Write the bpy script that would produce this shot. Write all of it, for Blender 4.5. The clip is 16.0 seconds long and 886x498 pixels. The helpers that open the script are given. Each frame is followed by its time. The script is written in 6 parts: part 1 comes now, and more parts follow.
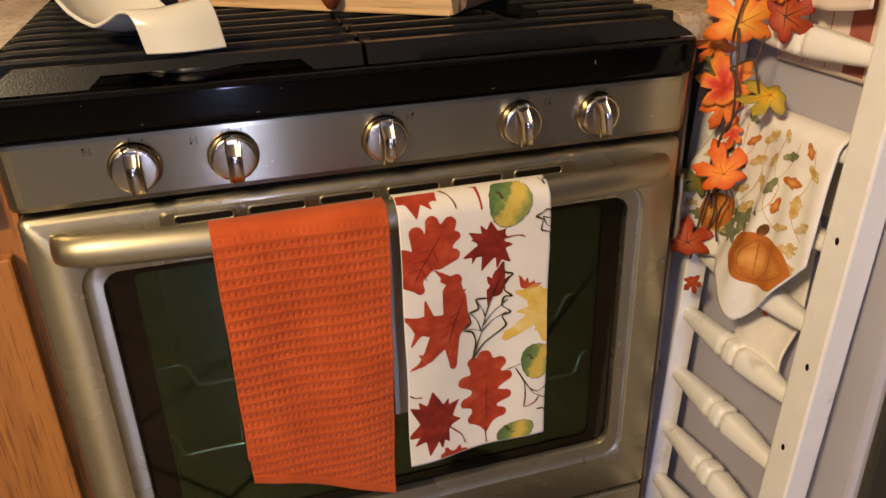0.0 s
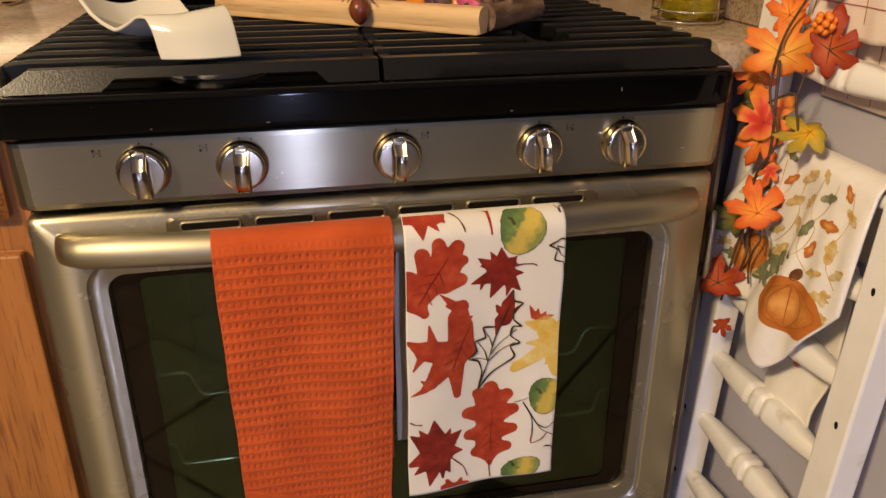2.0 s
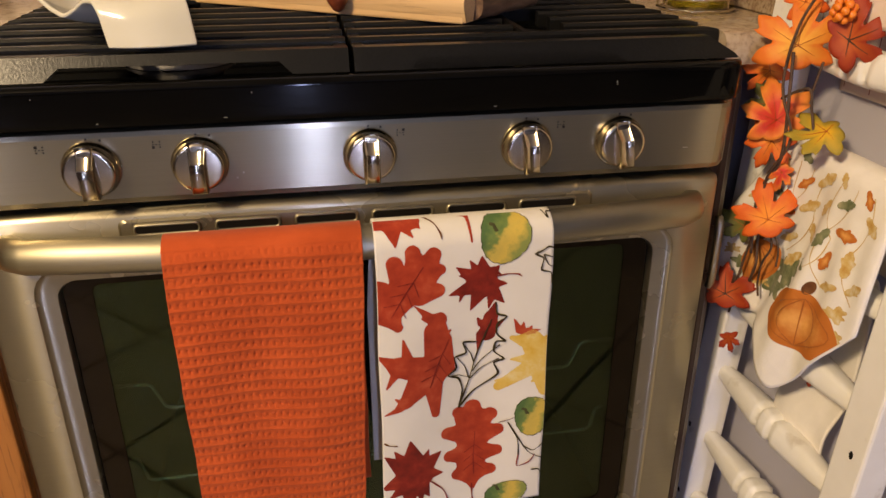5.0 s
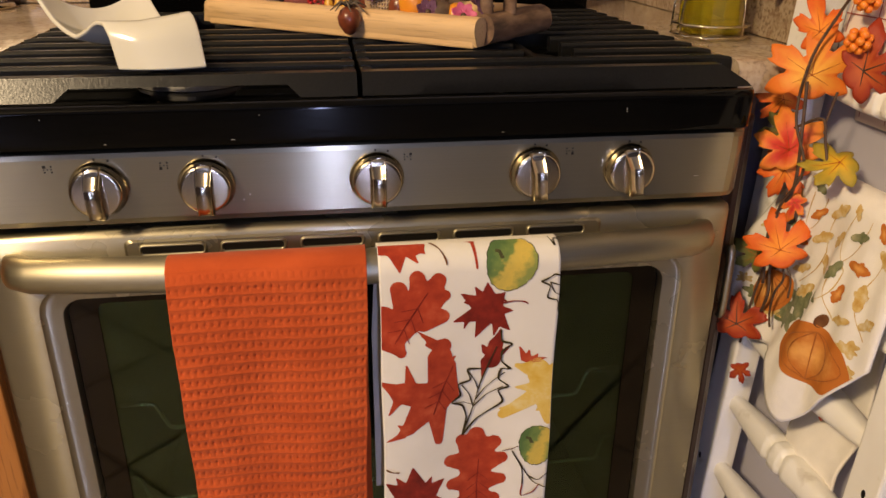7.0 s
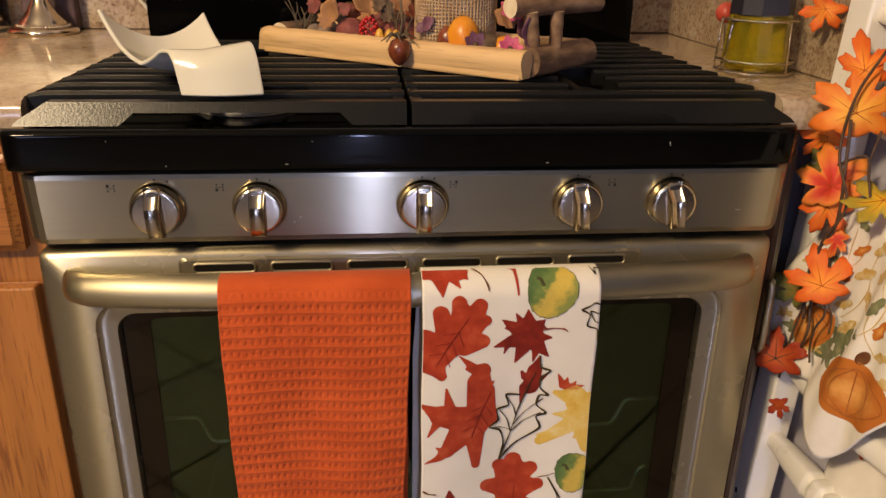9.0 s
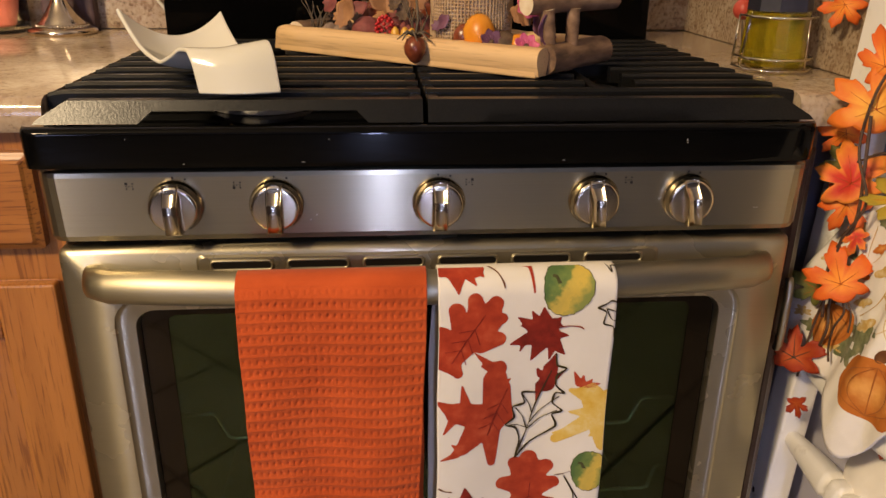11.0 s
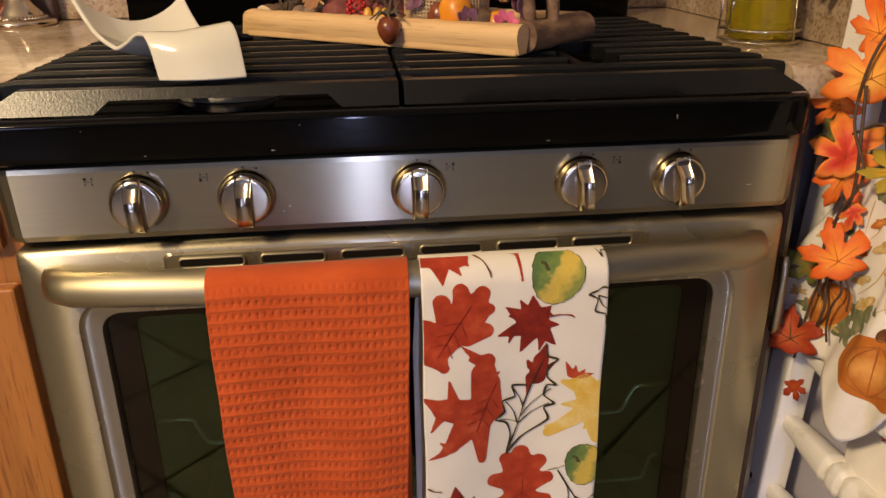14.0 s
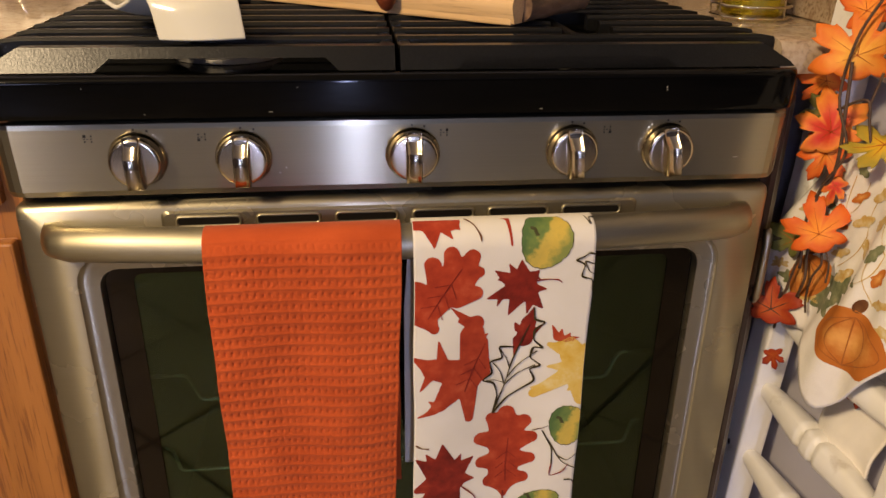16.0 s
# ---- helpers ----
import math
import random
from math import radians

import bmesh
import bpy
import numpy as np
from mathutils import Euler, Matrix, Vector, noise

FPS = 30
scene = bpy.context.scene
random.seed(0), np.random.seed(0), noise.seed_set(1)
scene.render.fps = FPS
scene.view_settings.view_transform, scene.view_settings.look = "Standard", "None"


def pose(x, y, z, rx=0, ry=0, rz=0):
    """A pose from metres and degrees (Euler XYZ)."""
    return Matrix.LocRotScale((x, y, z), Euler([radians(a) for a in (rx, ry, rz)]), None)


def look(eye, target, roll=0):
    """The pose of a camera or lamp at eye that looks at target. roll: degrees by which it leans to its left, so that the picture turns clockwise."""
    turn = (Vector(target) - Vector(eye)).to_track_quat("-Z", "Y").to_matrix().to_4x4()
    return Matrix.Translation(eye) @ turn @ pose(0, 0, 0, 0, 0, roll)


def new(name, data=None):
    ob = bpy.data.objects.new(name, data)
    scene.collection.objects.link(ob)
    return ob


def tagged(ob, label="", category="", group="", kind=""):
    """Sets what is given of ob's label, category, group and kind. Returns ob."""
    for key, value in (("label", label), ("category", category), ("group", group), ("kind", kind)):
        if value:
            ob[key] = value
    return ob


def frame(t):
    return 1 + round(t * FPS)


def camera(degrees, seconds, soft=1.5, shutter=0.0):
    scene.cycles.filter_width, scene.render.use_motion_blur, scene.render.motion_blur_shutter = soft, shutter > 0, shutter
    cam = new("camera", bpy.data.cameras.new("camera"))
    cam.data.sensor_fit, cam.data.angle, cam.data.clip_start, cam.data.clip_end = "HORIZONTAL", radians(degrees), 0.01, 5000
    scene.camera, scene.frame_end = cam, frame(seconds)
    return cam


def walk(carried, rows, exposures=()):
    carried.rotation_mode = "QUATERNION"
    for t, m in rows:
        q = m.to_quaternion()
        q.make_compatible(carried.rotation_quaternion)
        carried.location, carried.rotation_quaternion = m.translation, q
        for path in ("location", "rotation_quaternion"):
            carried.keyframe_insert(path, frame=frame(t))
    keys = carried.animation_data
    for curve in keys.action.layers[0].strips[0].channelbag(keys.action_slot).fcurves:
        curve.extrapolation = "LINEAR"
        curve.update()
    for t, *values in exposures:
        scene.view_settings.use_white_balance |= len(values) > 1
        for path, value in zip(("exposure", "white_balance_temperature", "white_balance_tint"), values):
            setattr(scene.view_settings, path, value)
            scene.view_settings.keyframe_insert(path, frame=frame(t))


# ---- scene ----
cam = camera(59.4, 16.0)
PATH = [
    (0, (-0.175, -0.797, 1.072), (0.342, 0.927, 0.199), -1.5),
    (0.5, (-0.178, -0.802, 1.075), (0.306, 0.954, 0.249), -1.0),
    (1, (-0.177, -0.805, 1.072), (0.282, 0.965, 0.263), -0.4),
    (1.5, (-0.16, -0.807, 1.055), (0.251, 0.968, 0.23), 0.8),
    (2, (-0.116, -0.787, 1.061), (0.261, 0.999, 0.242), 0.1),
    (2.5, (-0.089, -0.759, 1.054), (0.278, 1.041, 0.265), 0.4),
    (3, (-0.085, -0.752, 1.058), (0.215, 1.059, 0.265), 0.6),
    (3.5, (-0.072, -0.746, 1.047), (0.222, 1.053, 0.223), -0.1),
    (4, (-0.069, -0.741, 1.042), (0.257, 1.044, 0.2), -0.0),
    (6.5, (-0.046, -0.714, 1.05), (0.266, 1.091, 0.247), 0.4),
    (7, (-0.048, -0.721, 1.05), (0.238, 1.093, 0.257), 0.5),
    (7.5, (-0.05, -0.73, 1.051), (0.213, 1.094, 0.275), 0.7),
    (8, (-0.052, -0.734, 1.054), (0.188, 1.1, 0.292), 0.7),
    (8.5, (-0.055, -0.735, 1.052), (0.171, 1.106, 0.306), 0.9),
    (9, (-0.06, -0.736, 1.057), (0.144, 1.113, 0.324), 1.1),
    (11.5, (-0.062, -0.737, 1.054), (0.102, 1.116, 0.319), 0.6),
    (12, (-0.062, -0.737, 1.053), (0.102, 1.117, 0.32), 0.3),
    (12.5, (-0.059, -0.735, 1.054), (0.103, 1.118, 0.32), -0.1),
    (13, (-0.055, -0.733, 1.052), (0.109, 1.121, 0.32), -0.3),
    (13.5, (-0.058, -0.727, 1.053), (0.114, 1.122, 0.309), -0.4),
    (14, (-0.057, -0.702, 1.04), (0.152, 1.136, 0.282), -0.6),
    (14.5, (-0.054, -0.696, 1.039), (0.229, 1.131, 0.277), 1.0),
    (15, (-0.068, -0.715, 1.05), (0.191, 1.122, 0.302), 1.7),
    (15.5, (-0.06, -0.725, 1.047), (0.168, 1.1, 0.262), 0.3),
    (16, (-0.061, -0.722, 1.038), (0.17, 1.088, 0.218), 0.9),
]
walk(cam, [(t, look(eye, target, roll)) for t, eye, target, roll in PATH],
     [(0, 0.2, 6500, 10), (16, 0.2, 6500, 10)])

# ---- light ----
world = bpy.data.worlds.new("world")
scene.world = world
world.use_nodes = True
world.node_tree.nodes["Background"].inputs[0].default_value = (0.9, 0.75, 0.55, 1)
world.node_tree.nodes["Background"].inputs[1].default_value = 0.005


def area(name, eye, target, w, h, watts, colour):
    d = bpy.data.lights.new(name, "AREA")
    d.shape, d.size, d.size_y, d.energy, d.color = "RECTANGLE", w, h, watts, colour
    ob = new(name, d)
    ob.matrix_world = look(eye, target)
    return ob


area("ceiling_lamp_light", (-1.28, -1.38, 2.15), (-0.1, 0, 0.6), 0.28, 0.28, 50.5, (1.0, 0.745, 0.44))
area("far_doorway_light", (0.0, -5.05, 1.02), (0.0, 0, 1.02), 0.08, 1.98, 42, (0.52, 0.59, 1.0))
# bluish fill added to tint the shaded sides; no window is built here
area("bluish_fill_light", (-2.45, -5.05, 1.45), (0.3, 0, 0.6), 1.5, 1.6, 84, (0.58, 0.63, 1.0))

# ---- materials ----


def nodes(name):
    m = bpy.data.materials.new(name)
    m.use_nodes = True
    t = m.node_tree
    return m, t, t.nodes["Principled BSDF"]


def noise_ramp(t, stops, scale=8, detail=4, stretch=(1, 1, 1), coord="Object", rough=0.55, distort=0.0):
    """A colour from noise in metres of the object."""
    tc = t.nodes.new("ShaderNodeTexCoord")
    mp = t.nodes.new("ShaderNodeMapping")
    mp.inputs["Scale"].default_value = stretch
    nz = t.nodes.new("ShaderNodeTexNoise")
    nz.inputs["Scale"].default_value, nz.inputs["Detail"].default_value = scale, detail
    nz.inputs["Roughness"].default_value, nz.inputs["Distortion"].default_value = rough, distort
    rp = t.nodes.new("ShaderNodeValToRGB")
    while len(rp.color_ramp.elements) < len(stops):
        rp.color_ramp.elements.new(0.5)
    for e, (p, c) in zip(rp.color_ramp.elements, stops):
        e.position, e.color = p, (*c, 1)
    t.links.new(tc.outputs[coord], mp.inputs[0])
    t.links.new(mp.outputs[0], nz.inputs["Vector"])
    t.links.new(nz.outputs[0], rp.inputs[0])
    return rp.outputs[0], nz.outputs[0]


def bump(t, b, height, strength=0.2, distance=0.002):
    n = t.nodes.new("ShaderNodeBump")
    n.inputs["Strength"].default_value, n.inputs["Distance"].default_value = strength, distance
    t.links.new(height, n.inputs["Height"])
    t.links.new(n.outputs[0], b.inputs["Normal"])


def mix(t, a, b, fac, mode="MIX"):
    n = t.nodes.new("ShaderNodeMix")
    n.data_type, n.blend_type = "RGBA", mode
    for v, i in ((fac, 0), (a, 6), (b, 7)):
        if hasattr(v, "links"):
            t.links.new(v, n.inputs[i])
        else:
            n.inputs[i].default_value = v if i == 0 else (*v, 1)
    return n.outputs[2]


def simple(name, stops, scale=20, rough=0.5, metal=0.0, stretch=(1, 1, 1), bumps=0.15, spec=0.5, detail=4, distort=0.0, coat=0.0):
    m, t, b = nodes(name)
    c, h = noise_ramp(t, stops, scale, detail, stretch, distort=distort)
    t.links.new(c, b.inputs["Base Color"])
    b.inputs["Roughness"].default_value, b.inputs["Metallic"].default_value = rough, metal
    b.inputs["Specular IOR Level"].default_value = spec
    b.inputs["Coat Weight"].default_value = coat
    if bumps:
        bump(t, b, h, bumps)
    return m


def steel_material(name="brushed_steel", lo=0.16, hi=0.205, aniso=1.0, tint=1.0, broad=0.5):
    m, t, b = nodes(name)
    c, h = noise_ramp(t, [(0.3, (0.45 * tint, 0.405 * tint, 0.285 * tint)), (0.7, (0.49 * tint, 0.44 * tint, 0.315 * tint))], 6, 5, (0.6, 0.6, 220))
    smudge, _ = noise_ramp(t, [(0.35, (lo, lo, lo)), (0.75, (hi, hi, hi))], 9, 4)
    t.links.new(c, b.inputs["Base Color"])
    t.links.new(smudge, b.inputs["Roughness"])
    b.inputs["Metallic"].default_value = 1
    b.inputs["Anisotropic"].default_value = aniso
    tan = t.nodes.new("ShaderNodeCombineXYZ")
    tan.inputs[2].default_value = 1
    t.links.new(tan.outputs[0], b.inputs["Tangent"])
    _, fine = noise_ramp(t, [(0, (0, 0, 0)), (1, (1, 1, 1))], 14, 3, (1.5, 1.5, 260))
    bump(t, b, fine, 0.03, 0.0002)
    if broad:
        b2 = t.nodes.new("ShaderNodeBsdfPrincipled")
        t.links.new(c, b2.inputs["Base Color"])
        b2.inputs["Metallic"].default_value, b2.inputs["Roughness"].default_value = 1, 0.5
        mx = t.nodes.new("ShaderNodeMixShader")
        mx.inputs[0].default_value = broad
        t.links.new(b.outputs[0], mx.inputs[1])
        t.links.new(b2.outputs[0], mx.inputs[2])
        t.links.new(mx.outputs[0], t.nodes["Material Output"].inputs[0])
    return m


def wood_material(name, dark, mid, light, axis=2, rough=0.38, scale=15, grain=0.5):
    m, t, b = nodes(name)
    st = [1.0, 1.0, 1.0]
    st[axis] = 0.07
    c, h = noise_ramp(t, [(0.28, dark), (0.48, mid), (0.72, light)], scale, 6, st, distort=0.9)
    st2 = [1.0, 1.0, 1.0]
    st2[axis] = 0.05
    g, gh = noise_ramp(t, [(0.36, (0.36, 0.27, 0.20)), (0.47, (1, 1, 1))], 300, 4, st2)
    t.links.new(mix(t, c, g, grain, "MULTIPLY"), b.inputs["Base Color"])
    b.inputs["Roughness"].default_value = rough
    b.inputs["Coat Weight"].default_value = 0.25
    b.inputs["Coat Roughness"].default_value = 0.25
    bump(t, b, gh, 0.25, 0.0008)
    return m


def granite_material(name, gloss=0.12, scale=1.0, speck=0.38):
    m, t, b = nodes(name)
    c, _ = noise_ramp(t, [(0.3, (0.34, 0.25, 0.165)), (0.55, (0.48, 0.38, 0.265)), (0.75, (0.58, 0.49, 0.37))], 11 * scale, 6)
    f, _ = noise_ramp(t, [(0.34, (0.14, 0.09, 0.06)), (0.43, (0.75, 0.66, 0.55)), (0.6, (1, 1, 1))], 190 * scale, 3)
    p, _ = noise_ramp(t, [(0.36, (0.42, 0.25, 0.17)), (0.47, (1, 1, 1))], 75 * scale, 3)
    t.links.new(mix(t, mix(t, c, f, speck, "MULTIPLY"), p, speck * 0.85, "MULTIPLY"), b.inputs["Base Color"])
    b.inputs["Roughness"].default_value = gloss
    return m


def cloth_material(name, stops, scale=35, rough=0.9, weave=900):
    m, t, b = nodes(name)
    c, _ = noise_ramp(t, stops, scale, 5)
    _, w = noise_ramp(t, [(0, (0, 0, 0)), (1, (1, 1, 1))], weave, 2)
    t.links.new(c, b.inputs["Base Color"])
    b.inputs["Roughness"].default_value = rough
    b.inputs["Specular IOR Level"].default_value = 0.15
    b.inputs["Sheen Weight"].default_value = 0.1
    bump(t, b, w, 0.35, 0.0006)
    return m


STEEL = steel_material(lo=0.21, hi=0.25, tint=0.74, broad=0.32)
SATIN = steel_material("satin_steel", 0.25, 0.30, 1.0, 0.86, 0.5)
HANDLE = steel_material("satin_handle_steel", 0.40, 0.48, 0.5, 0.80, 0)
CHROME = simple("polished_chrome", [(0.3, (0.66, 0.60, 0.48)), (0.7, (0.74, 0.68, 0.55))], 30, 0.13, 1.0, bumps=0.02)
KNOB = simple("satin_chrome", [(0.3, (0.50, 0.43, 0.32)), (0.7, (0.57, 0.50, 0.38))], 30, 0.20, 1.0, bumps=0.02)
BLACK_GLOSS = simple("black_enamel", [(0.3, (0.0012, 0.0012, 0.0012)), (0.7, (0.0024, 0.0022, 0.002))], 12, 0.06, spec=0.13, bumps=0.01)
IRON = simple("cast_iron", [(0.3, (0.004, 0.004, 0.0038)), (0.7, (0.009, 0.0088, 0.008))], 420, 0.28, bumps=0.11, spec=0.29)
DARK = simple("dark_gap", [(0.3, (0.008, 0.007, 0.006)), (0.7, (0.012, 0.010, 0.009))], 20, 0.6, spec=0.08)
BURNER = simple("burner_aluminium", [(0.3, (0.12, 0.115, 0.11)), (0.7, (0.20, 0.195, 0.185))], 60, 0.5, 0.8)
OAK = wood_material("honey_oak", (0.27, 0.098, 0.019), (0.36, 0.138, 0.028), (0.43, 0.172, 0.037), grain=0.62)
OAK_H = wood_material("honey_oak_across", (0.21, 0.07, 0.013), (0.32, 0.12, 0.024), (0.39, 0.155, 0.033), axis=0, scale=26, grain=0.85)
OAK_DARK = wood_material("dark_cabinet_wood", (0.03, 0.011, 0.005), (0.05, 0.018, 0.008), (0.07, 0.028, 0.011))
# dark colour for the unseen walls, so trim and steel reflect little light
ROOM = simple("reflection_darkening_paint", [(0.3, (0.05, 0.032, 0.02)), (0.7, (0.085, 0.052, 0.03))], 3, 0.8)
GRANITE = granite_material("polished_granite")
GRANITE_TILE = granite_material("granite_splash", 0.22, 1.1, 0.6)
WALL = simple("painted_wall", [(0.3, (0.44, 0.425, 0.49)), (0.7, (0.48, 0.465, 0.53))], 5, 0.7, bumps=0.08)
CEIL = simple("ceiling_paint", [(0.3, (0.74, 0.71, 0.66)), (0.7, (0.80, 0.77, 0.72))], 6, 0.85)
WHITE_PAINT = simple("worn_white_paint", [(0.25, (0.62, 0.58, 0.52)), (0.36, (0.84, 0.82, 0.78)), (0.7, (0.88, 0.86, 0.83))], 24, 0.42, bumps=0.2)
TILE = simple("beige_floor_tile", [(0.3, (0.25, 0.205, 0.14)), (0.55, (0.33, 0.28, 0.20)), (0.75, (0.40, 0.345, 0.255))], 6, 0.35, bumps=0.25, detail=7)
GROUT = simple("dark_grout", [(0.3, (0.04, 0.035, 0.03)), (0.7, (0.07, 0.06, 0.05))], 60, 0.9)
CERAMIC = simple("white_ceramic", [(0.3, (0.60, 0.57, 0.46)), (0.7, (0.64, 0.61, 0.51))], 6, 0.12, bumps=0.01, coat=0.5)


def oven_glass_material():
    m, t, b = nodes("tinted_oven_glass")
    c, _ = noise_ramp(t, [(0.3, (0.24, 0.38, 0.24)), (0.7, (0.28, 0.42, 0.27))], 8)
    t.links.new(c, b.inputs["Base Color"])
    b.inputs["Roughness"].default_value = 0.03
    b.inputs["IOR"].default_value = 1.62
    b.inputs["Transmission Weight"].default_value = 1.0
    b.inputs["Specular Tint"].default_value = (0.80, 1.0, 0.66, 1)
    return m


OVEN_GLASS = oven_glass_material()
BORDER = simple("printed_glass_border", [(0.3, (0.004, 0.003, 0.002)), (0.7, (0.007, 0.005, 0.003))], 25, 0.05, spec=0.34, bumps=0.0)
BORDER.node_tree.nodes["Principled BSDF"].inputs["Specular Tint"].default_value = (1.0, 0.84, 0.66, 1)
CAVITY = simple("oven_enamel", [(0.3, (0.004, 0.004, 0.004)), (0.7, (0.007, 0.007, 0.006))], 40, 0.6, spec=0.1)

# ---- builders ----


def part(name, bm, material, parent=None, label="", smooth=False, loc=None):
    """Links a bmesh as one mesh object, under a thing or a part."""
    me = bpy.data.meshes.new(name)
    bmesh.ops.recalc_face_normals(bm, faces=bm.faces)
    bm.to_mesh(me)
    bm.free()
    for mt in material if isinstance(material, (list, tuple)) else [material]:
        me.materials.append(mt)
    if smooth:
        me.shade_smooth()
    ob = new(name, me)
    if parent is not None:
        ob.parent = parent
    if loc is not None:
        ob.location = loc
    if label:
        tagged(ob, label)
    return ob


def thing(name, at, label, category, group="", kind=""):
    ob = new(name)
    ob.location = at
    ob.empty_display_size = 0.05
    return tagged(ob, label, category, group, kind)


def box(x0, x1, y0, y1, z0, z1, bevel=0.0, seg=2, bm=None):
    bm = bm or bmesh.new()
    r = bmesh.ops.create_cube(bm, size=1)
    m = Matrix.Translation(((x0 + x1) / 2, (y0 + y1) / 2, (z0 + z1) / 2)) @ Matrix.Diagonal((x1 - x0, y1 - y0, z1 - z0, 1))
    bmesh.ops.transform(bm, matrix=m, verts=r["verts"])
    if bevel:
        ed = list({e for v in r["verts"] for e in v.link_edges})
        bmesh.ops.bevel(bm, geom=ed, offset=bevel, segments=seg, profile=0.5, affect="EDGES")
    return bm


def lathe(profile, n=32, bm=None, m=None, closed=False):
    """Turns (radius, height) pairs round z."""
    bm = bm or bmesh.new()
    rings = []
    for r, z in profile:
        rings.append([bm.verts.new((r * math.cos(2 * math.pi * k / n), r * math.sin(2 * math.pi * k / n), z)) for k in range(n)])
    for a, b in zip(rings, rings[1:]):
        for k in range(n):
            bm.faces.new((a[k], a[(k + 1) % n], b[(k + 1) % n], b[k]))
    for ring, r in ((rings[0], profile[0][0]), (rings[-1], profile[-1][0])):
        if r > 1e-5:
            bm.faces.new(ring)
    vs = [v for ring in rings for v in ring]
    if m is not None:
        bmesh.ops.transform(bm, matrix=m, verts=vs)
    bmesh.ops.remove_doubles(bm, verts=vs, dist=1e-6)
    return bm


def tube(points, radius, n=8, bm=None, taper=None):
    """A round bar along points."""
    bm = bm or bmesh.new()
    pts = [Vector(p) for p in points]
    rings = []
    side = None
    for i, p in enumerate(pts):
        d = (pts[min(i + 1, len(pts) - 1)] - pts[max(i - 1, 0)]).normalized()
        if side is None:
            side = d.orthogonal().normalized()
        side = (side - d * side.dot(d)).normalized()
        up = d.cross(side)
        r = radius * (taper(i / (len(pts) - 1)) if taper else 1)
        rings.append([bm.verts.new(p + r * (math.cos(2 * math.pi * k / n) * side + math.sin(2 * math.pi * k / n) * up)) for k in range(n)])
    for a, b in zip(rings, rings[1:]):
        for k in range(n):
            bm.faces.new((a[k], a[(k + 1) % n], b[(k + 1) % n], b[k]))
    bm.faces.new(rings[0])
    bm.faces.new(rings[-1])
    return bm


def prism(outline, y0, y1, bevel=0.0, bm=None):
    """A solid of an outline in x and z, from y0 to y1."""
    bm = bm or bmesh.new()
    a = [bm.verts.new((x, y0, z)) for x, z in outline]
    b = [bm.verts.new((x, y1, z)) for x, z in outline]
    n = len(a)
    bm.faces.new(a)
    bm.faces.new(b)
    for k in range(n):
        bm.faces.new((a[k], a[(k + 1) % n], b[(k + 1) % n], b[k]))
    if bevel:
        bmesh.ops.bevel(bm, geom=list(bm.edges), offset=bevel, segments=2, affect="EDGES")
    return bm


def grid_mesh(nu, nv, fn, bm=None, uv=False):
    """A sheet of nu by nv cells; fn(u, v) gives the place, u and v from 0 to 1."""
    bm = bm or bmesh.new()
    rows = [[bm.verts.new(fn(i / nu, j / nv)) for i in range(nu + 1)] for j in range(nv + 1)]
    lay = bm.loops.layers.uv.verify() if uv else None
    for j in range(nv):
        for i in range(nu):
            f = bm.faces.new((rows[j][i], rows[j][i + 1], rows[j + 1][i + 1], rows[j + 1][i]))
            if uv:
                for lp, (a, b) in zip(f.loops, ((i, j), (i + 1, j), (i + 1, j + 1), (i, j + 1))):
                    lp[lay].uv = (a / nu, b / nv)
    return bm


def hash01(i, k=0):
    return (math.sin(i * 12.9898 + k * 78.233) * 43758.5453) % 1.0


# ---- setting ----
def setting(name, bm, mat, label, category):
    return tagged(part(name, bm, mat), label, category, kind="structure")


WALL_Y = 0.67
EAST = 0.505
setting("wall_north", box(-2.6, 2.2, WALL_Y, WALL_Y + 0.1, 0, 2.4), WALL, "plain painted kitchen wall behind the range", "wall")
# these three walls are unseen; their dark brown stands in for a dim room
setting("wall_west", box(-2.7, -2.6, -5.2, WALL_Y + 0.1, 0, 2.4), ROOM, "unseen kitchen wall, coloured dark brown to dim reflections in the range", "wall")
setting("wall_south", box(-2.6, 2.2, -5.2, -5.1, 0, 2.4), ROOM, "unseen kitchen wall, coloured dark brown to dim reflections in the range", "wall")
setting("wall_far_east", box(2.2, 2.3, -5.2, WALL_Y + 0.1, 0, 2.4), ROOM, "unseen kitchen wall, coloured dark brown to dim reflections in the range", "wall")
setting("wall_east", box(EAST, EAST + 0.12, -0.248, WALL_Y - 0.001, 0, 2.399, 0.010, 3), WALL, "pale lavender-grey painted wall end beside the range", "wall")
setting("ceiling", box(-2.7, 2.3, -5.2, WALL_Y + 0.1, 2.4, 2.5), CEIL, "plain off-white ceiling", "ceiling")
floor = setting("floor", box(-2.7, 2.3, -5.2, WALL_Y + 0.1, -0.1, -0.006), GROUT, "floor of tiles laid on the diagonal with dark grout", "floor")

appliance = thing("tall_appliance", (0, 0, 0), "dark olive-grey appliance front beyond the wall end", "appliance")
OLIVE = simple("dark_olive_enamel", [(0.3, (0.030, 0.028, 0.018)), (0.7, (0.045, 0.042, 0.028))], 8, 0.45)
part("front", box(EAST + 0.006, 1.25, -0.262, -0.2495, 0.05, 1.75, 0.004), OLIVE, appliance)
part("plinth", box(EAST + 0.02, 1.25, -0.2545, -0.2495, 0.0, 0.0495), DARK, appliance)

# ---- the range ----
stove = thing("gas_range", (0, 0, 0), "stainless steel gas range with black cooktop and oven door", "range")
HW = 0.378
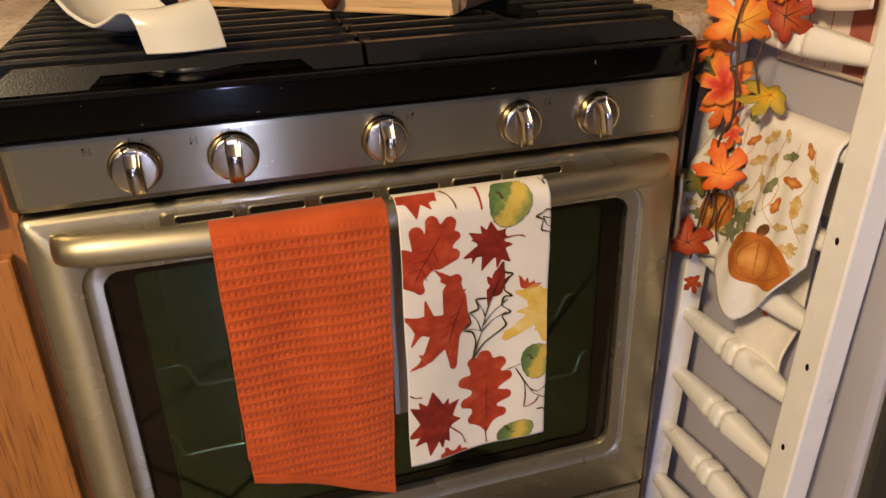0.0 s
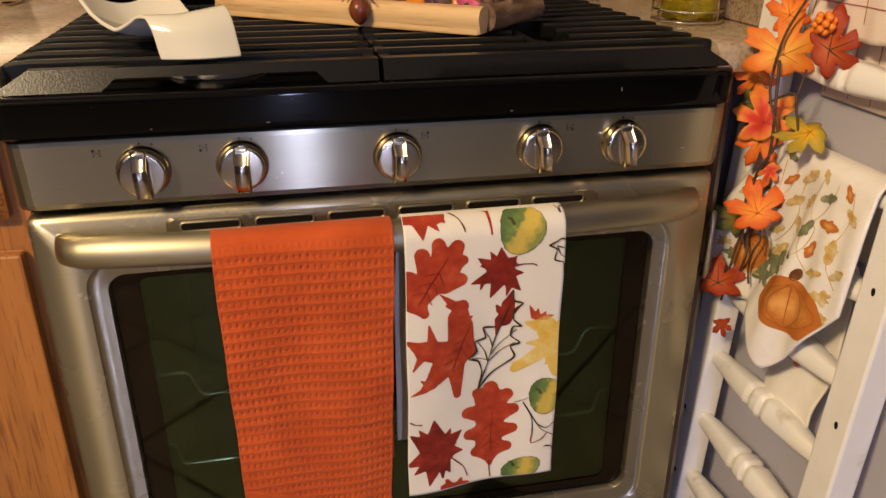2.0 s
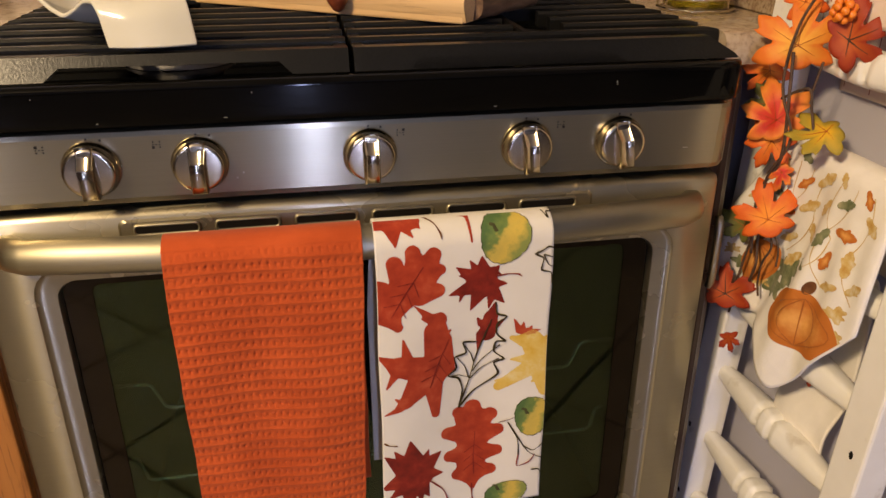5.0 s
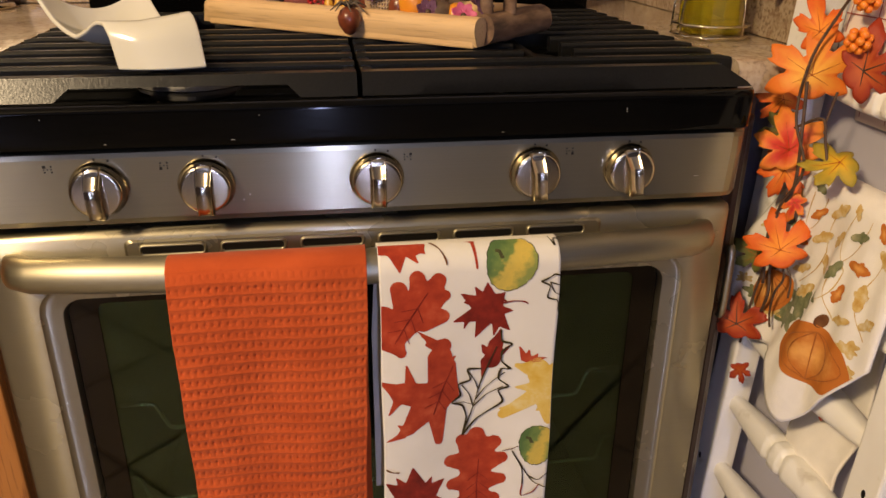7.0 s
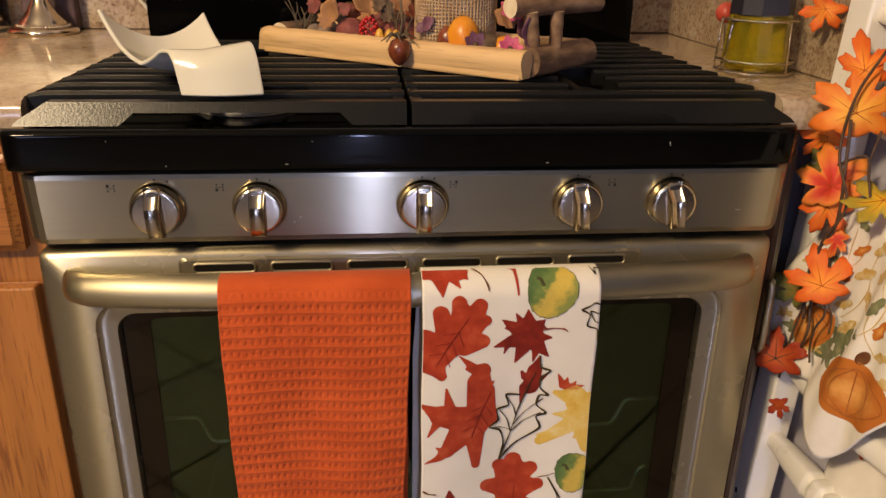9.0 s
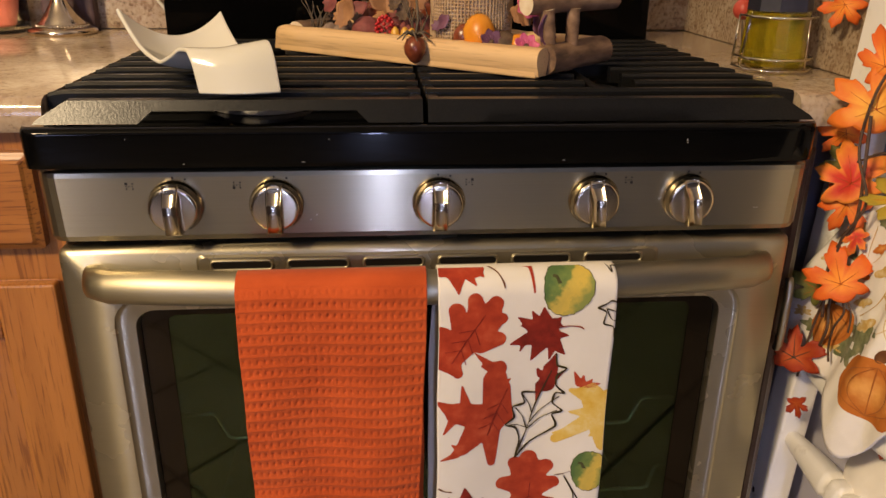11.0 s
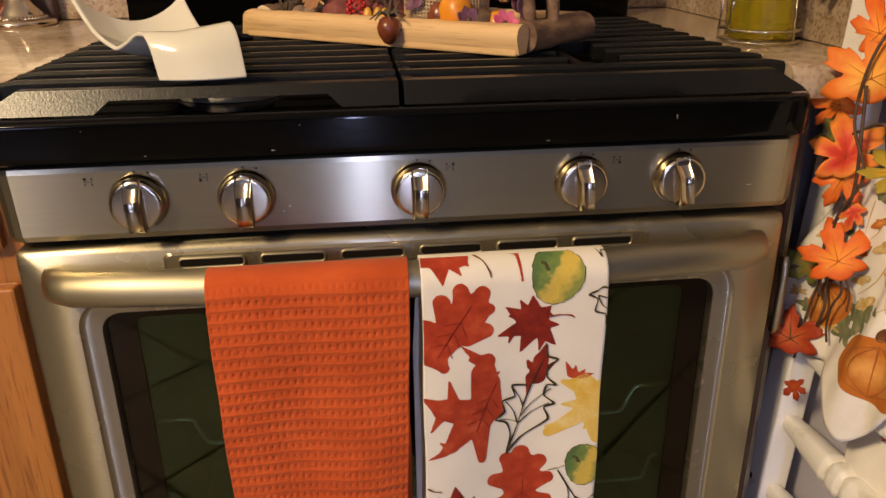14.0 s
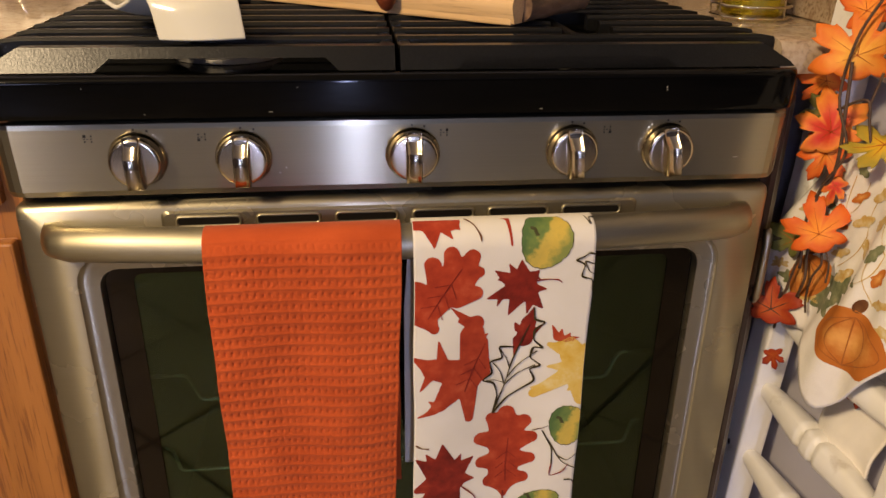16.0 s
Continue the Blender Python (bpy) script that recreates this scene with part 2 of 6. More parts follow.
# the body is a shell round the oven cavity
part("body", box(-HW, HW, 0.46, 0.60, 0.05, 0.86, 0.004), DARK, stove)
part("body_side", box(-HW, -0.300, 0.03, 0.4595, 0.05, 0.86, 0.002), CAVITY, stove)
part("body_side", box(0.300, HW, 0.03, 0.4595, 0.05, 0.86, 0.002), CAVITY, stove)
part("body_top", box(-0.2995, 0.2995, 0.03, 0.4595, 0.72, 0.86, 0.002), CAVITY, stove)
part("body_floor", box(-0.2995, 0.2995, 0.03, 0.4595, 0.05, 0.285, 0.002), CAVITY, stove)
part("cooktop", box(-0.3735, 0.3735, 0.004, 0.60, 0.8605, 0.882, 0.004), BLACK_GLOSS, stove, "glossy black enamel cooktop")


def front_trim():
    bm = bmesh.new()
    pr = [(0.03, 0.8605), (-0.010, 0.8550), (-0.0155, 0.856), (-0.0166, 0.8592), (-0.0168, 0.8610), (-0.0184, 0.8868), (-0.0184, 0.8890), (-0.016, 0.8925), (-0.009, 0.8945), (0.0, 0.8925), (0.03, 0.884)]
    cols = []
    for x, s in ((-HW - 0.007, 0.35), (-HW - 0.0055, 0.70), (-HW - 0.002, 0.9), (-HW + 0.003, 0.98), (-HW + 0.009, 1), (-HW + 0.012, 1), (HW - 0.030, 1), (HW - 0.024, 0.99), (HW - 0.016, 0.95), (HW - 0.009, 0.84), (HW - 0.004, 0.62), (HW - 0.002, 0.3)):
        cols.append([bm.verts.new((x, y if y > 0 else y * s, z)) for y, z in pr])
    for a, b in zip(cols, cols[1:]):
        for k in range(len(pr)):
            j = (k + 1) % len(pr)
            bm.faces.new((a[k], a[j], b[j], b[k]))
    bm.faces.new(cols[0])
    bm.faces.new(cols[-1])
    return bm


part("front_trim", front_trim(), BLACK_GLOSS, stove, "glossy black enamel front edge", smooth=True).data.set_sharp_from_angle(angle=radians(50))


def panel():
    bm = bmesh.new()
    pr = [(0.03, 0.7765), (0.006, 0.7765), (0.001, 0.7785), (-0.001, 0.784), (-0.0015, 0.843), (-0.0005, 0.8475), (0.003, 0.8495), (0.03, 0.8495)]
    cols = []
    # the ends bow back in a short return
    for x, back in ((-HW - 0.0045, 0.0125), (-HW - 0.0035, 0.0085), (-HW, 0.0045), (-HW + 0.006, 0.0015), (-HW + 0.013, 0.0), (HW - 0.013, 0.0), (HW - 0.006, 0.0015), (HW, 0.0045), (HW + 0.0035, 0.0085), (HW + 0.0045, 0.0125)):
        cols.append([bm.verts.new((x + (0.004 if x < 0 else -0.004) * max(0.0, (0.79 - z) / 0.0135), min(y + back, 0.03), z)) for y, z in pr])
    for p, q in zip(cols, cols[1:]):
        for k in range(len(pr)):
            j = (k + 1) % len(pr)
            bm.faces.new((p[k], p[j], q[j], q[k]))
    bm.faces.new(cols[0])
    bm.faces.new(cols[-1])
    return bm


part("control_panel", panel(), STEEL, stove, "brushed stainless control panel", smooth=True).data.set_sharp_from_angle(angle=radians(9))


def knob(x, turn):
    at = Matrix.Translation((x, -0.0015, 0.8145)) @ Matrix.Rotation(radians(90), 4, "X") @ Matrix.Diagonal((0.91, 0.91, 1, 1))
    base = lathe([(0.0288, 0.0), (0.0291, 0.0022), (0.0284, 0.0042), (0.0270, 0.0054), (0.0264, 0.0068), (0.0260, 0.0125), (0.0253, 0.0148), (0.0238, 0.0160), (0.0216, 0.0163), (0, 0.0160)], 48)
    k = part("knob", base, KNOB, stove, "polished chrome burner knob", smooth=True)
    k.matrix_local = at @ Matrix.Rotation(radians(turn), 4, "Z")
    g = bmesh.new()
    secs = []
    for y, z, w in ((-0.0254, 0.012, 0.86), (-0.0256, 0.020, 0.93), (-0.0250, 0.0245, 0.98), (-0.0232, 0.0264, 1), (-0.015, 0.0270, 1), (-0.004, 0.0273, 1), (0.0060, 0.0270, 1), (0.0086, 0.0258, 1.02), (0.0185, 0.0170, 1.09), (0.0262, 0.0160, 1.12), (0.0266, 0.012, 1.10)):
        low = 0.0115
        sec = []
        for x, dz in ((-0.0088, None), (-0.0084, 0.0040), (-0.0078, 0.0012), (-0.0069, 0.0), (-0.0058, 0.0003), (-0.0050, 0.0012), (0.0, 0.0015), (0.0050, 0.0012), (0.0058, 0.0003), (0.0069, 0.0), (0.0078, 0.0012), (0.0084, 0.0040), (0.0088, None)):
            sec.append(g.verts.new((x * w, y, low if dz is None else max(low, z - dz))))
        secs.append(sec)
    for a, b in zip(secs, secs[1:]):
        for i in range(len(a) - 1):
            g.faces.new((a[i], a[i + 1], b[i + 1], b[i]))
    g.faces.new(secs[0])
    g.faces.new(secs[-1])
    part("grip", g, KNOB, k, smooth=True).data.set_sharp_from_angle(angle=radians(50))


for kx, kt in ((-0.2555, 2), (-0.1595, 0), (0.0, 0), (0.157, 4), (0.2545, 7)):
    knob(kx, kt)

# burner marks beside the knobs and the dot above each of them
INK = simple("printed_marks", [(0.3, (0.010, 0.009, 0.008)), (0.7, (0.018, 0.016, 0.014))], 30, 0.7, spec=0.1)


def mark(x, z, kind):
    bm = bmesh.new()
    y = -0.0012
    if kind == "dot":
        box(x - 0.0009, x + 0.0009, y - 0.0012, y, z - 0.0009, z + 0.0009, bm=bm)
    else:
        for k, (dx, dz) in enumerate(((-1, 1), (1, 1), (-1, -1), (1, -1))):
            s = 0.0012 if k == kind else 0.0006
            box(x + dx * 0.003 - s, x + dx * 0.003 + s, y - 0.0012, y, z + dz * 0.0026 - s, z + dz * 0.0026 + s, bm=bm)
        for k in range(3):
            box(x - 0.004 + k * 0.003, x - 0.0025 + k * 0.003, y - 0.0012, y, z - 0.0003, z + 0.0002, bm=bm)
    part("printed_mark", bm, INK, stove)


for mx, mk in ((-0.297, 0), (-0.196, 2), (0.03, 1), (0.192, 3)):
    mark(mx, 0.8345, mk)
for kx in (-0.2555, -0.1595, 0.0, 0.157, 0.2545):
    mark(kx - 0.001, 0.8425, "dot")
    mark(kx + 0.011, 0.8410, "dot")

# oven door: a frame of rings from the outer edge in to the glass
def ring(x0, x1, z0, z1, y, r, n=5):
    out = []
    for cx, cz, a0 in ((x1 - r, z1 - r, 0), (x0 + r, z1 - r, 90), (x0 + r, z0 + r, 180), (x1 - r, z0 + r, 270)):
        for k in range(n + 1):
            a = radians(a0 + 90 * k / n)
            out.append((cx + r * math.cos(a), y, cz + r * math.sin(a)))
    return out


def loft(rings, bm=None, cap_first=False, cap_last=False):
    bm = bm or bmesh.new()
    vs = [[bm.verts.new(p) for p in r] for r in rings]
    for a, b in zip(vs, vs[1:]):
        n = len(a)
        for k in range(n):
            bm.faces.new((a[k], a[(k + 1) % n], b[(k + 1) % n], b[k]))
    if cap_first:
        bm.faces.new(vs[0])
    if cap_last:
        bm.faces.new(vs[-1])
    return bm


DZ0, DZ1 = 0.215, 0.7695
door = part("door", loft([
    ring(-0.377, 0.377, DZ0, DZ1, 0.028, 0.006),
    ring(-0.377, 0.377, DZ0, DZ1, 0.008, 0.006),
    ring(-0.3755, 0.3755, DZ0 + 0.002, DZ1 - 0.002, 0.003, 0.007),
    ring(-0.371, 0.371, DZ0 + 0.006, DZ1 - 0.006, 0.0, 0.009),
    ring(-0.332, 0.332, 0.285, 0.716, 0.0, 0.030),
    ring(-0.3305, 0.3305, 0.287, 0.7145, 0.0018, 0.030),
    ring(-0.326, 0.326, 0.292, 0.712, 0.0030, 0.027),
    ring(-0.3195, 0.3195, 0.2985, 0.706, 0.0038, 0.022),
    ring(-0.3125, 0.3115, 0.3065, 0.7000, 0.0047, 0.020),
    ring(-0.3105, 0.3095, 0.3085, 0.6985, 0.0085, 0.018),
    ring(-0.3105, 0.3095, 0.3085, 0.6985, 0.026, 0.018),
]), SATIN, stove, "brushed stainless oven door", smooth=False)
for p in door.data.polygons:
    p.use_smooth = True
door.data.set_sharp_from_angle(angle=radians(38))
pane = part("window", loft([ring(-0.310, 0.309, 0.309, 0.698, 0.0145, 0.0175), ring(-0.310, 0.309, 0.309, 0.698, 0.020, 0.0175)], cap_first=True, cap_last=True), OVEN_GLASS, door, "dark green-tinted oven window glass")
pane.visible_shadow = False
part("window_border", loft([ring(-0.3095, 0.3085, 0.3095, 0.6975, 0.0130, 0.0172), ring(-0.282, 0.281, 0.326, 0.690, 0.0130, 0.010), ring(-0.282, 0.281, 0.326, 0.690, 0.0142, 0.010)]), BORDER, door, "black printed border of the window")
part("storage_drawer", box(-0.376, 0.376, 0.002, 0.03, 0.06, 0.208, 0.004), SATIN, stove)


def oven_rack(z, y0, x0, x1, up):
    """A chrome wire rack; the ends of its front wire step up to the side guides."""
    b = bmesh.new()
    pts = [(-0.292, y0, z + up), (-x1, y0, z + up), (-x1 + 0.006, y0, z + up - 0.003), (-x0 - 0.006, y0, z + 0.003), (-x0, y0, z), (-0.1, y0, z), (0.1, y0, z), (x0, y0, z), (x0 + 0.006, y0, z + 0.003), (x1 - 0.006, y0, z + up - 0.003), (x1, y0, z + up), (0.292, y0, z + up)]
    rack = part("oven_rack", tube(pts, 0.0026, 8, b), CHROME, stove, "chrome wire oven rack", smooth=True)
    for k in range(17):
        x = -0.2 + 0.025 * k
        part("rack_wire", tube([(x, y0 + 0.003, z + 0.003), (x, 0.44, z + 0.003)], 0.0016, 6), CHROME, rack, smooth=True)


oven_rack(0.511, 0.05, 0.234, 0.257, 0.034)
oven_rack(0.411, 0.05, 0.268, 0.286, 0.034)

# pressed vent strip with six slots
part("vent_strip", loft([
    ring(-0.243, 0.232, 0.7415, 0.7615, -0.0005, 0.006), ring(-0.240, 0.229, 0.7435, 0.7595, -0.003, 0.006)], cap_last=True), SATIN, door)
for k in range(6):
    cx = -0.198 + k * 0.0762
    rings = [ring(cx - w, cx + w, 0.7514 - h, 0.7514 + h, y, r) for w, h, y, r in
             ((0.0320, 0.0064, -0.0028, 0.0050), (0.0316, 0.0060, -0.0044, 0.0048), (0.0308, 0.0052, -0.0053, 0.0042), (0.0299, 0.0044, -0.0053, 0.0036), (0.0291, 0.0037, -0.0046, 0.0030), (0.0286, 0.0034, -0.0034, 0.0028))]
    part("vent_slot", loft(rings), HANDLE, door, smooth=True)
    # solid dark plate in place of a hole, coloured as the shade inside the slot
    part("slot_shade_plate", box(cx - 0.0286, cx + 0.0286, -0.0040, -0.0031, 0.7481, 0.7554), DARK, door)


def handle():
    """A thick bar whose ends sweep back into the door."""
    bm = bmesh.new()
    secs = []
    n = 18
    xs = [-0.346, -0.3452, -0.343, -0.339, -0.334, -0.32, -0.27, -0.2, -0.1, 0, 0.1, 0.2, 0.27, 0.32, 0.334, 0.339, 0.343, 0.3452, 0.346]
    for x in xs:
        e = max(0.0, (abs(x) - 0.32) / 0.026)
        f = math.sqrt(max(0.0, 1 - e * e)) if e > 0 else 1.0
        front = 0.004 + (0.0645 - 0.026 * (x / 0.34) ** 2) * (0.60 + 0.40 * f)
        hh = 0.0172 * (0.82 + 0.18 * f)
        depth = 0.019 - 0.004 * (x / 0.34) ** 2 if e == 0 else front / 2 + 0.001
        cy = -(front - depth)
        secs.append([(x, cy - depth * math.cos(2 * math.pi * k / n), 0.7430 + hh * math.sin(2 * math.pi * k / n)) for k in range(n)])
    return loft(secs, bm, True, True)


part("handle", handle(), HANDLE, door, "stainless bar handle", smooth=True)
# backguard
part("backguard", loft([ring(-0.374, 0.374, 0.88, 1.13, 0.515, 0.012), ring(-0.374, 0.374, 0.88, 1.13, 0.60, 0.012)], cap_first=True, cap_last=True), BLACK_GLOSS, stove, "glossy black backguard")

# grates
GT = 0.917


def bar(x0, x1, y, w=0.0125, drop0=0.0, drop1=0.0, low=0.900):
    """A grate finger along x with a rounded top; an end with a drop slopes down to the frame."""
    bm = bmesh.new()
    secs = []
    st = []
    if drop0:
        st += [(x0, drop0), (x0 + 0.006, drop0 * 0.55), (x0 + 0.013, drop0 * 0.18), (x0 + 0.022, 0)]
    else:
        st += [(x0, 0)]
    if drop1:
        st += [(x1 - 0.022, 0), (x1 - 0.013, drop1 * 0.18), (x1 - 0.006, drop1 * 0.55), (x1, drop1)]
    else:
        st += [(x1, 0)]
    for x, d in st:
        t = GT - d
        lo = min(low, t - 0.004)
        secs.append([(x, y - w / 2, lo), (x, y - w / 2 * 0.9, t - 0.003), (x, y - w * 0.28, t), (x, y + w * 0.28, t), (x, y + w / 2 * 0.9, t - 0.003), (x, y + w / 2, lo)])
    return loft(secs, bm, True, True)


def grate(x0, x1, outer):
    """One cast-iron grate half; outer is -1 or 1, the side with the sloping ends."""
    g = part("grate", grate_rails(x0, x1, outer), IRON, stove, "cast iron burner grate")
    for k in range(10):
        y = 0.055 + k * 0.0475
        d0, d1 = (0.0025, 0.0) if outer < 0 else (0.0, 0.0025)
        whole = k in (0, 4, 5, 9)
        if whole:
            part("grate_finger", bar(x0, x1, y, drop0=d0, drop1=d1), IRON, g)
        else:
            c = (x0 + x1) / 2 + outer * 0.01
            part("grate_finger", bar(x0, c - 0.028, y, drop0=d0), IRON, g)
            part("grate_finger", bar(c + 0.028, x1, y, drop1=d1), IRON, g)
    return g


def grate_rails(x0, x1, outer):
    bm = bmesh.new()
    xo, xi = (x0, x1) if outer < 0 else (x1, x0)
    s = 1 if outer < 0 else -1
    # front rail with an arched opening under it, sloping down at the outer end
    o = [(xo, 0.8935), (xo + s * 0.004, 0.898), (xo + s * 0.030, GT - 0.003), (xi, GT - 0.003), (xi, 0.8935), (xi - s * 0.052, 0.8935), (xi - s * 0.064, 0.9045), (xi - s * 0.255, 0.9045), (xi - s * 0.268, 0.8935)]
    a = [bm.verts.new((x, 0.003 + (z - 0.8935) * 0.5, z)) for x, z in o]
    b = [bm.verts.new((x, 0.026, z)) for x, z in o]
    n = len(o)
    for k in range(n):
        j = (k + 1) % n
        bm.faces.new((a[k], a[j], b[j], b[k]))
    fa, fb = bm.faces.new(a), bm.faces.new(b)
    bmesh.ops.triangulate(bm, faces=[fa, fb])
    # back rail, outer and inner side rails
    box(x0, x1, 0.492, 0.506, 0.8835, GT - 0.004, 0.002, 1, bm)
    box(min(xo, xo + s * 0.014), max(xo, xo + s * 0.014), 0.0265, 0.4915, 0.8835, 0.898, 0.002, 1, bm)
    box(min(xi, xi - s * 0.012), max(xi, xi - s * 0.012), 0.0265, 0.4915, 0.8835, GT - 0.004, 0.002, 1, bm)
    c = (x0 + x1) / 2 + outer * 0.01
    for yy in (0.148, 0.388):
        box(c - 0.024, c - 0.014, yy - 0.085, yy + 0.09, 0.897, GT - 0.003, 0.002, 1, bm)
    return bm


grate(-0.3785, -0.0155, -1)
grate(-0.0105, 0.3785, 1)
for bx in (-0.185, 0.185):
    for by, br in ((0.15, 0.046), (0.40, 0.038)):
        bm = lathe([(br + 0.012, 0.8825), (br + 0.010, 0.887), (br, 0.889), (br, 0.893), (0, 0.893)], 36, m=Matrix.Translation((bx, by, 0)))
        b = part("burner", bm, BURNER, stove, "round gas burner with black cap", smooth=False)
        part("burner_cap", lathe([(br - 0.004, 0.8935), (br - 0.003, 0.897), (br - 0.008, 0.8995), (0, 0.900)], 36, m=Matrix.Translation((bx, by, 0))), IRON, b, smooth=False)

# ---- counters and cabinets ----
CT = 0.9130


def counter(name, x0, x1, y0, y1, label):
    prf = [(y1, CT - 0.036), (y0 + 0.012, CT - 0.036), (y0 + 0.004, CT - 0.034), (y0 + 0.0005, CT - 0.028), (y0, CT - 0.018), (y0 + 0.0015, CT - 0.009), (y0 + 0.006, CT - 0.003), (y0 + 0.014, CT), (y1, CT)]
    bm = bmesh.new()
    loft([[(x, y, z) for y, z in prf] for x in (x0, x1)], bm, True, True)
    ob = tagged(part(name, bm, GRANITE), label, "countertop")
    for p in ob.data.polygons:
        p.use_smooth = True
    ob.data.set_sharp_from_angle(angle=radians(40))
    return ob


counter("countertop", -1.5, -0.3800, 0.032, WALL_Y - 0.002, "polished tan granite countertop with a rounded edge")
counter("countertop", 0.3800, 0.443, 0.032, 0.132, "polished tan speckled granite countertop beside the range")
tagged(part("countertop_corner", box(0.3800, EAST - 0.001, 0.1325, WALL_Y - 0.002, CT - 0.036, CT - 0.0003), GRANITE), "polished granite countertop running into the corner", "countertop")
# granite splash tiles on the walls
splash = tagged(part("backsplash", box(-1.5, EAST, WALL_Y - 0.004, WALL_Y - 0.001, CT + 0.001, 1.35), GROUT), "speckled granite tile backsplash", "backsplash", kind="structure")
for k in range(7):
    x0 = -1.5 + k * 0.305 - 0.02
    for r in range(2):
        part("tile", box(x0 + 0.001, min(x0 + 0.303, EAST - 0.002), WALL_Y - 0.012, WALL_Y - 0.003, CT + 0.001 + r * 0.2, CT + 0.1985 + r * 0.2, 0.001, 1), GRANITE_TILE, splash)
splash2 = tagged(part("side_splash", box(EAST - 0.013, EAST - 0.0005, 0.128, WALL_Y - 0.013, CT + 0.0005, 1.32, 0.001, 1), GRANITE_TILE), "speckled granite splash on the wall end", "backsplash", kind="structure")


def panel_front(parent, name, x0, x1, z0, z1, y, frame_w, wood_v, wood_h, label=""):
    """A drawer or door front with a routed edge; with frame_w a framed door with a raised middle."""
    if not frame_w:
        return part(name, loft([ring(x0, x1, z0, z1, y + 0.018, 0.002, 1), ring(x0, x1, z0, z1, y + 0.007, 0.002, 1), ring(x0 + 0.006, x1 - 0.006, z0 + 0.006, z1 - 0.006, y + 0.003, 0.002, 1),
                                ring(x0 + 0.009, x1 - 0.009, z0 + 0.009, z1 - 0.009, y, 0.002, 1)], None, True, True), wood_h, parent, label)
    d = part(name, loft([ring(x0, x1, z0, z1, y + 0.016, 0.002, 1), ring(x0 + 0.02, x1 - 0.02, z0 + 0.02, z1 - 0.02, y + 0.008, 0.002, 1)], None, True, True), wood_v, parent, label)
    w = frame_w
    part("stile", box(x0, x0 + w, y, y + 0.0155, z0, z1, 0.003), wood_v, d)
    part("stile", box(x1 - w, x1, y, y + 0.0155, z0, z1, 0.003), wood_v, d)
    part("rail", box(x0 + w, x1 - w, y + 0.0005, y + 0.0155, z1 - w, z1, 0.003), wood_h, d)
    part("rail", box(x0 + w, x1 - w, y + 0.0005, y + 0.0155, z0, z0 + w, 0.003), wood_h, d)
    part("raised_panel", loft([ring(x0 + w + 0.002, x1 - w - 0.002, z0 + w + 0.002, z1 - w - 0.002, y + 0.0075, 0.002, 1),
                               ring(x0 + w + 0.03, x1 - w - 0.03, z0 + w + 0.03, z1 - w - 0.03, y + 0.001, 0.002, 1)], None, True, True), wood_v, d)
    return d


def base_cabinet(x0, x1, label, vert, hor, fy=0.052):
    c = thing("base_cabinet", (0, 0, 0), label, "cabinet")
    part("body", box(x0, x1, fy, 0.62, 0.10, CT - 0.0365, 0.001, 1), vert, c)
    part("toe_kick", box(x0, x1, fy + 0.06, fy + 0.075, 0.0, 0.099), DARK, c)
    return c


cab = base_cabinet(-0.99, -0.384, "honey oak base cabinet with a drawer and a panelled door", OAK, OAK_H)
panel_front(cab, "drawer_front", -0.96, -0.402, 0.757, 0.858, 0.033, 0, OAK, OAK_H)
panel_front(cab, "cabinet_door", -0.96, -0.398, 0.13, 0.719, 0.033, 0.062, OAK, OAK_H)
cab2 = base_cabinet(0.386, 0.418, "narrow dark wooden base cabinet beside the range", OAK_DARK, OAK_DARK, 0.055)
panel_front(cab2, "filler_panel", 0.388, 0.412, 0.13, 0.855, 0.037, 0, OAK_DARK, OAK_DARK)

pull = part("pull_handle", tube([(0.4005, 0.0300, 0.618), (0.4005, 0.0260, 0.624), (0.4005, 0.0250, 0.640), (0.4005, 0.0250, 0.685), (0.4005, 0.0260, 0.701), (0.4005, 0.0300, 0.707)], 0.0048, 10), SATIN, cab2, "dull nickel bar pull", smooth=True)
for pz in (0.632, 0.693):
    part("mount", lathe([(0.003, 0), (0.003, 0.0105), (0, 0.0105)], 10, m=Matrix.Translation((0.4005, 0.0375, pz)) @ Matrix.Rotation(radians(90), 4, "X")), CHROME, pull)

# ---- ladder ----
ladder = thing("decorative_ladder", (0, 0, 0), "white painted wooden ladder with turned rungs leaning on the wall", "ladder")
LEAN0, LEAN1 = 0.437, 0.052


def lx(z):
    return LEAN0 + LEAN1 * z


def rail(y0, y1, nails):
    bm = box(-0.018, 0.018, y0, y1, 0.0, 1.28, 0.003)
    for v in bm.verts:
        v.co.x += lx(v.co.z)
    r = part("side_rail", bm, WHITE_PAINT, ladder)
    for z in nails:
        x = lx(z) - 0.018
        c = (y0 + y1) / 2 + 0.004 * math.sin(z * 90)
        part("nail_hole", lathe([(0.0025, 0), (0.0028, 0.0006), (0.0012, 0.0012), (0, 0.0012)], 8, m=Matrix.Translation((x - 0.0004, c, z)) @ Matrix.Rotation(radians(-90), 4, "Y") @ Matrix.Diagonal((1.8, 1, 1, 1))), DARK, r)
    return r


rail(0.056, 0.098, (0.372, 0.262, 0.155))
rail(-0.214, -0.172, (0.54, 0.42, 0.70, 0.33))


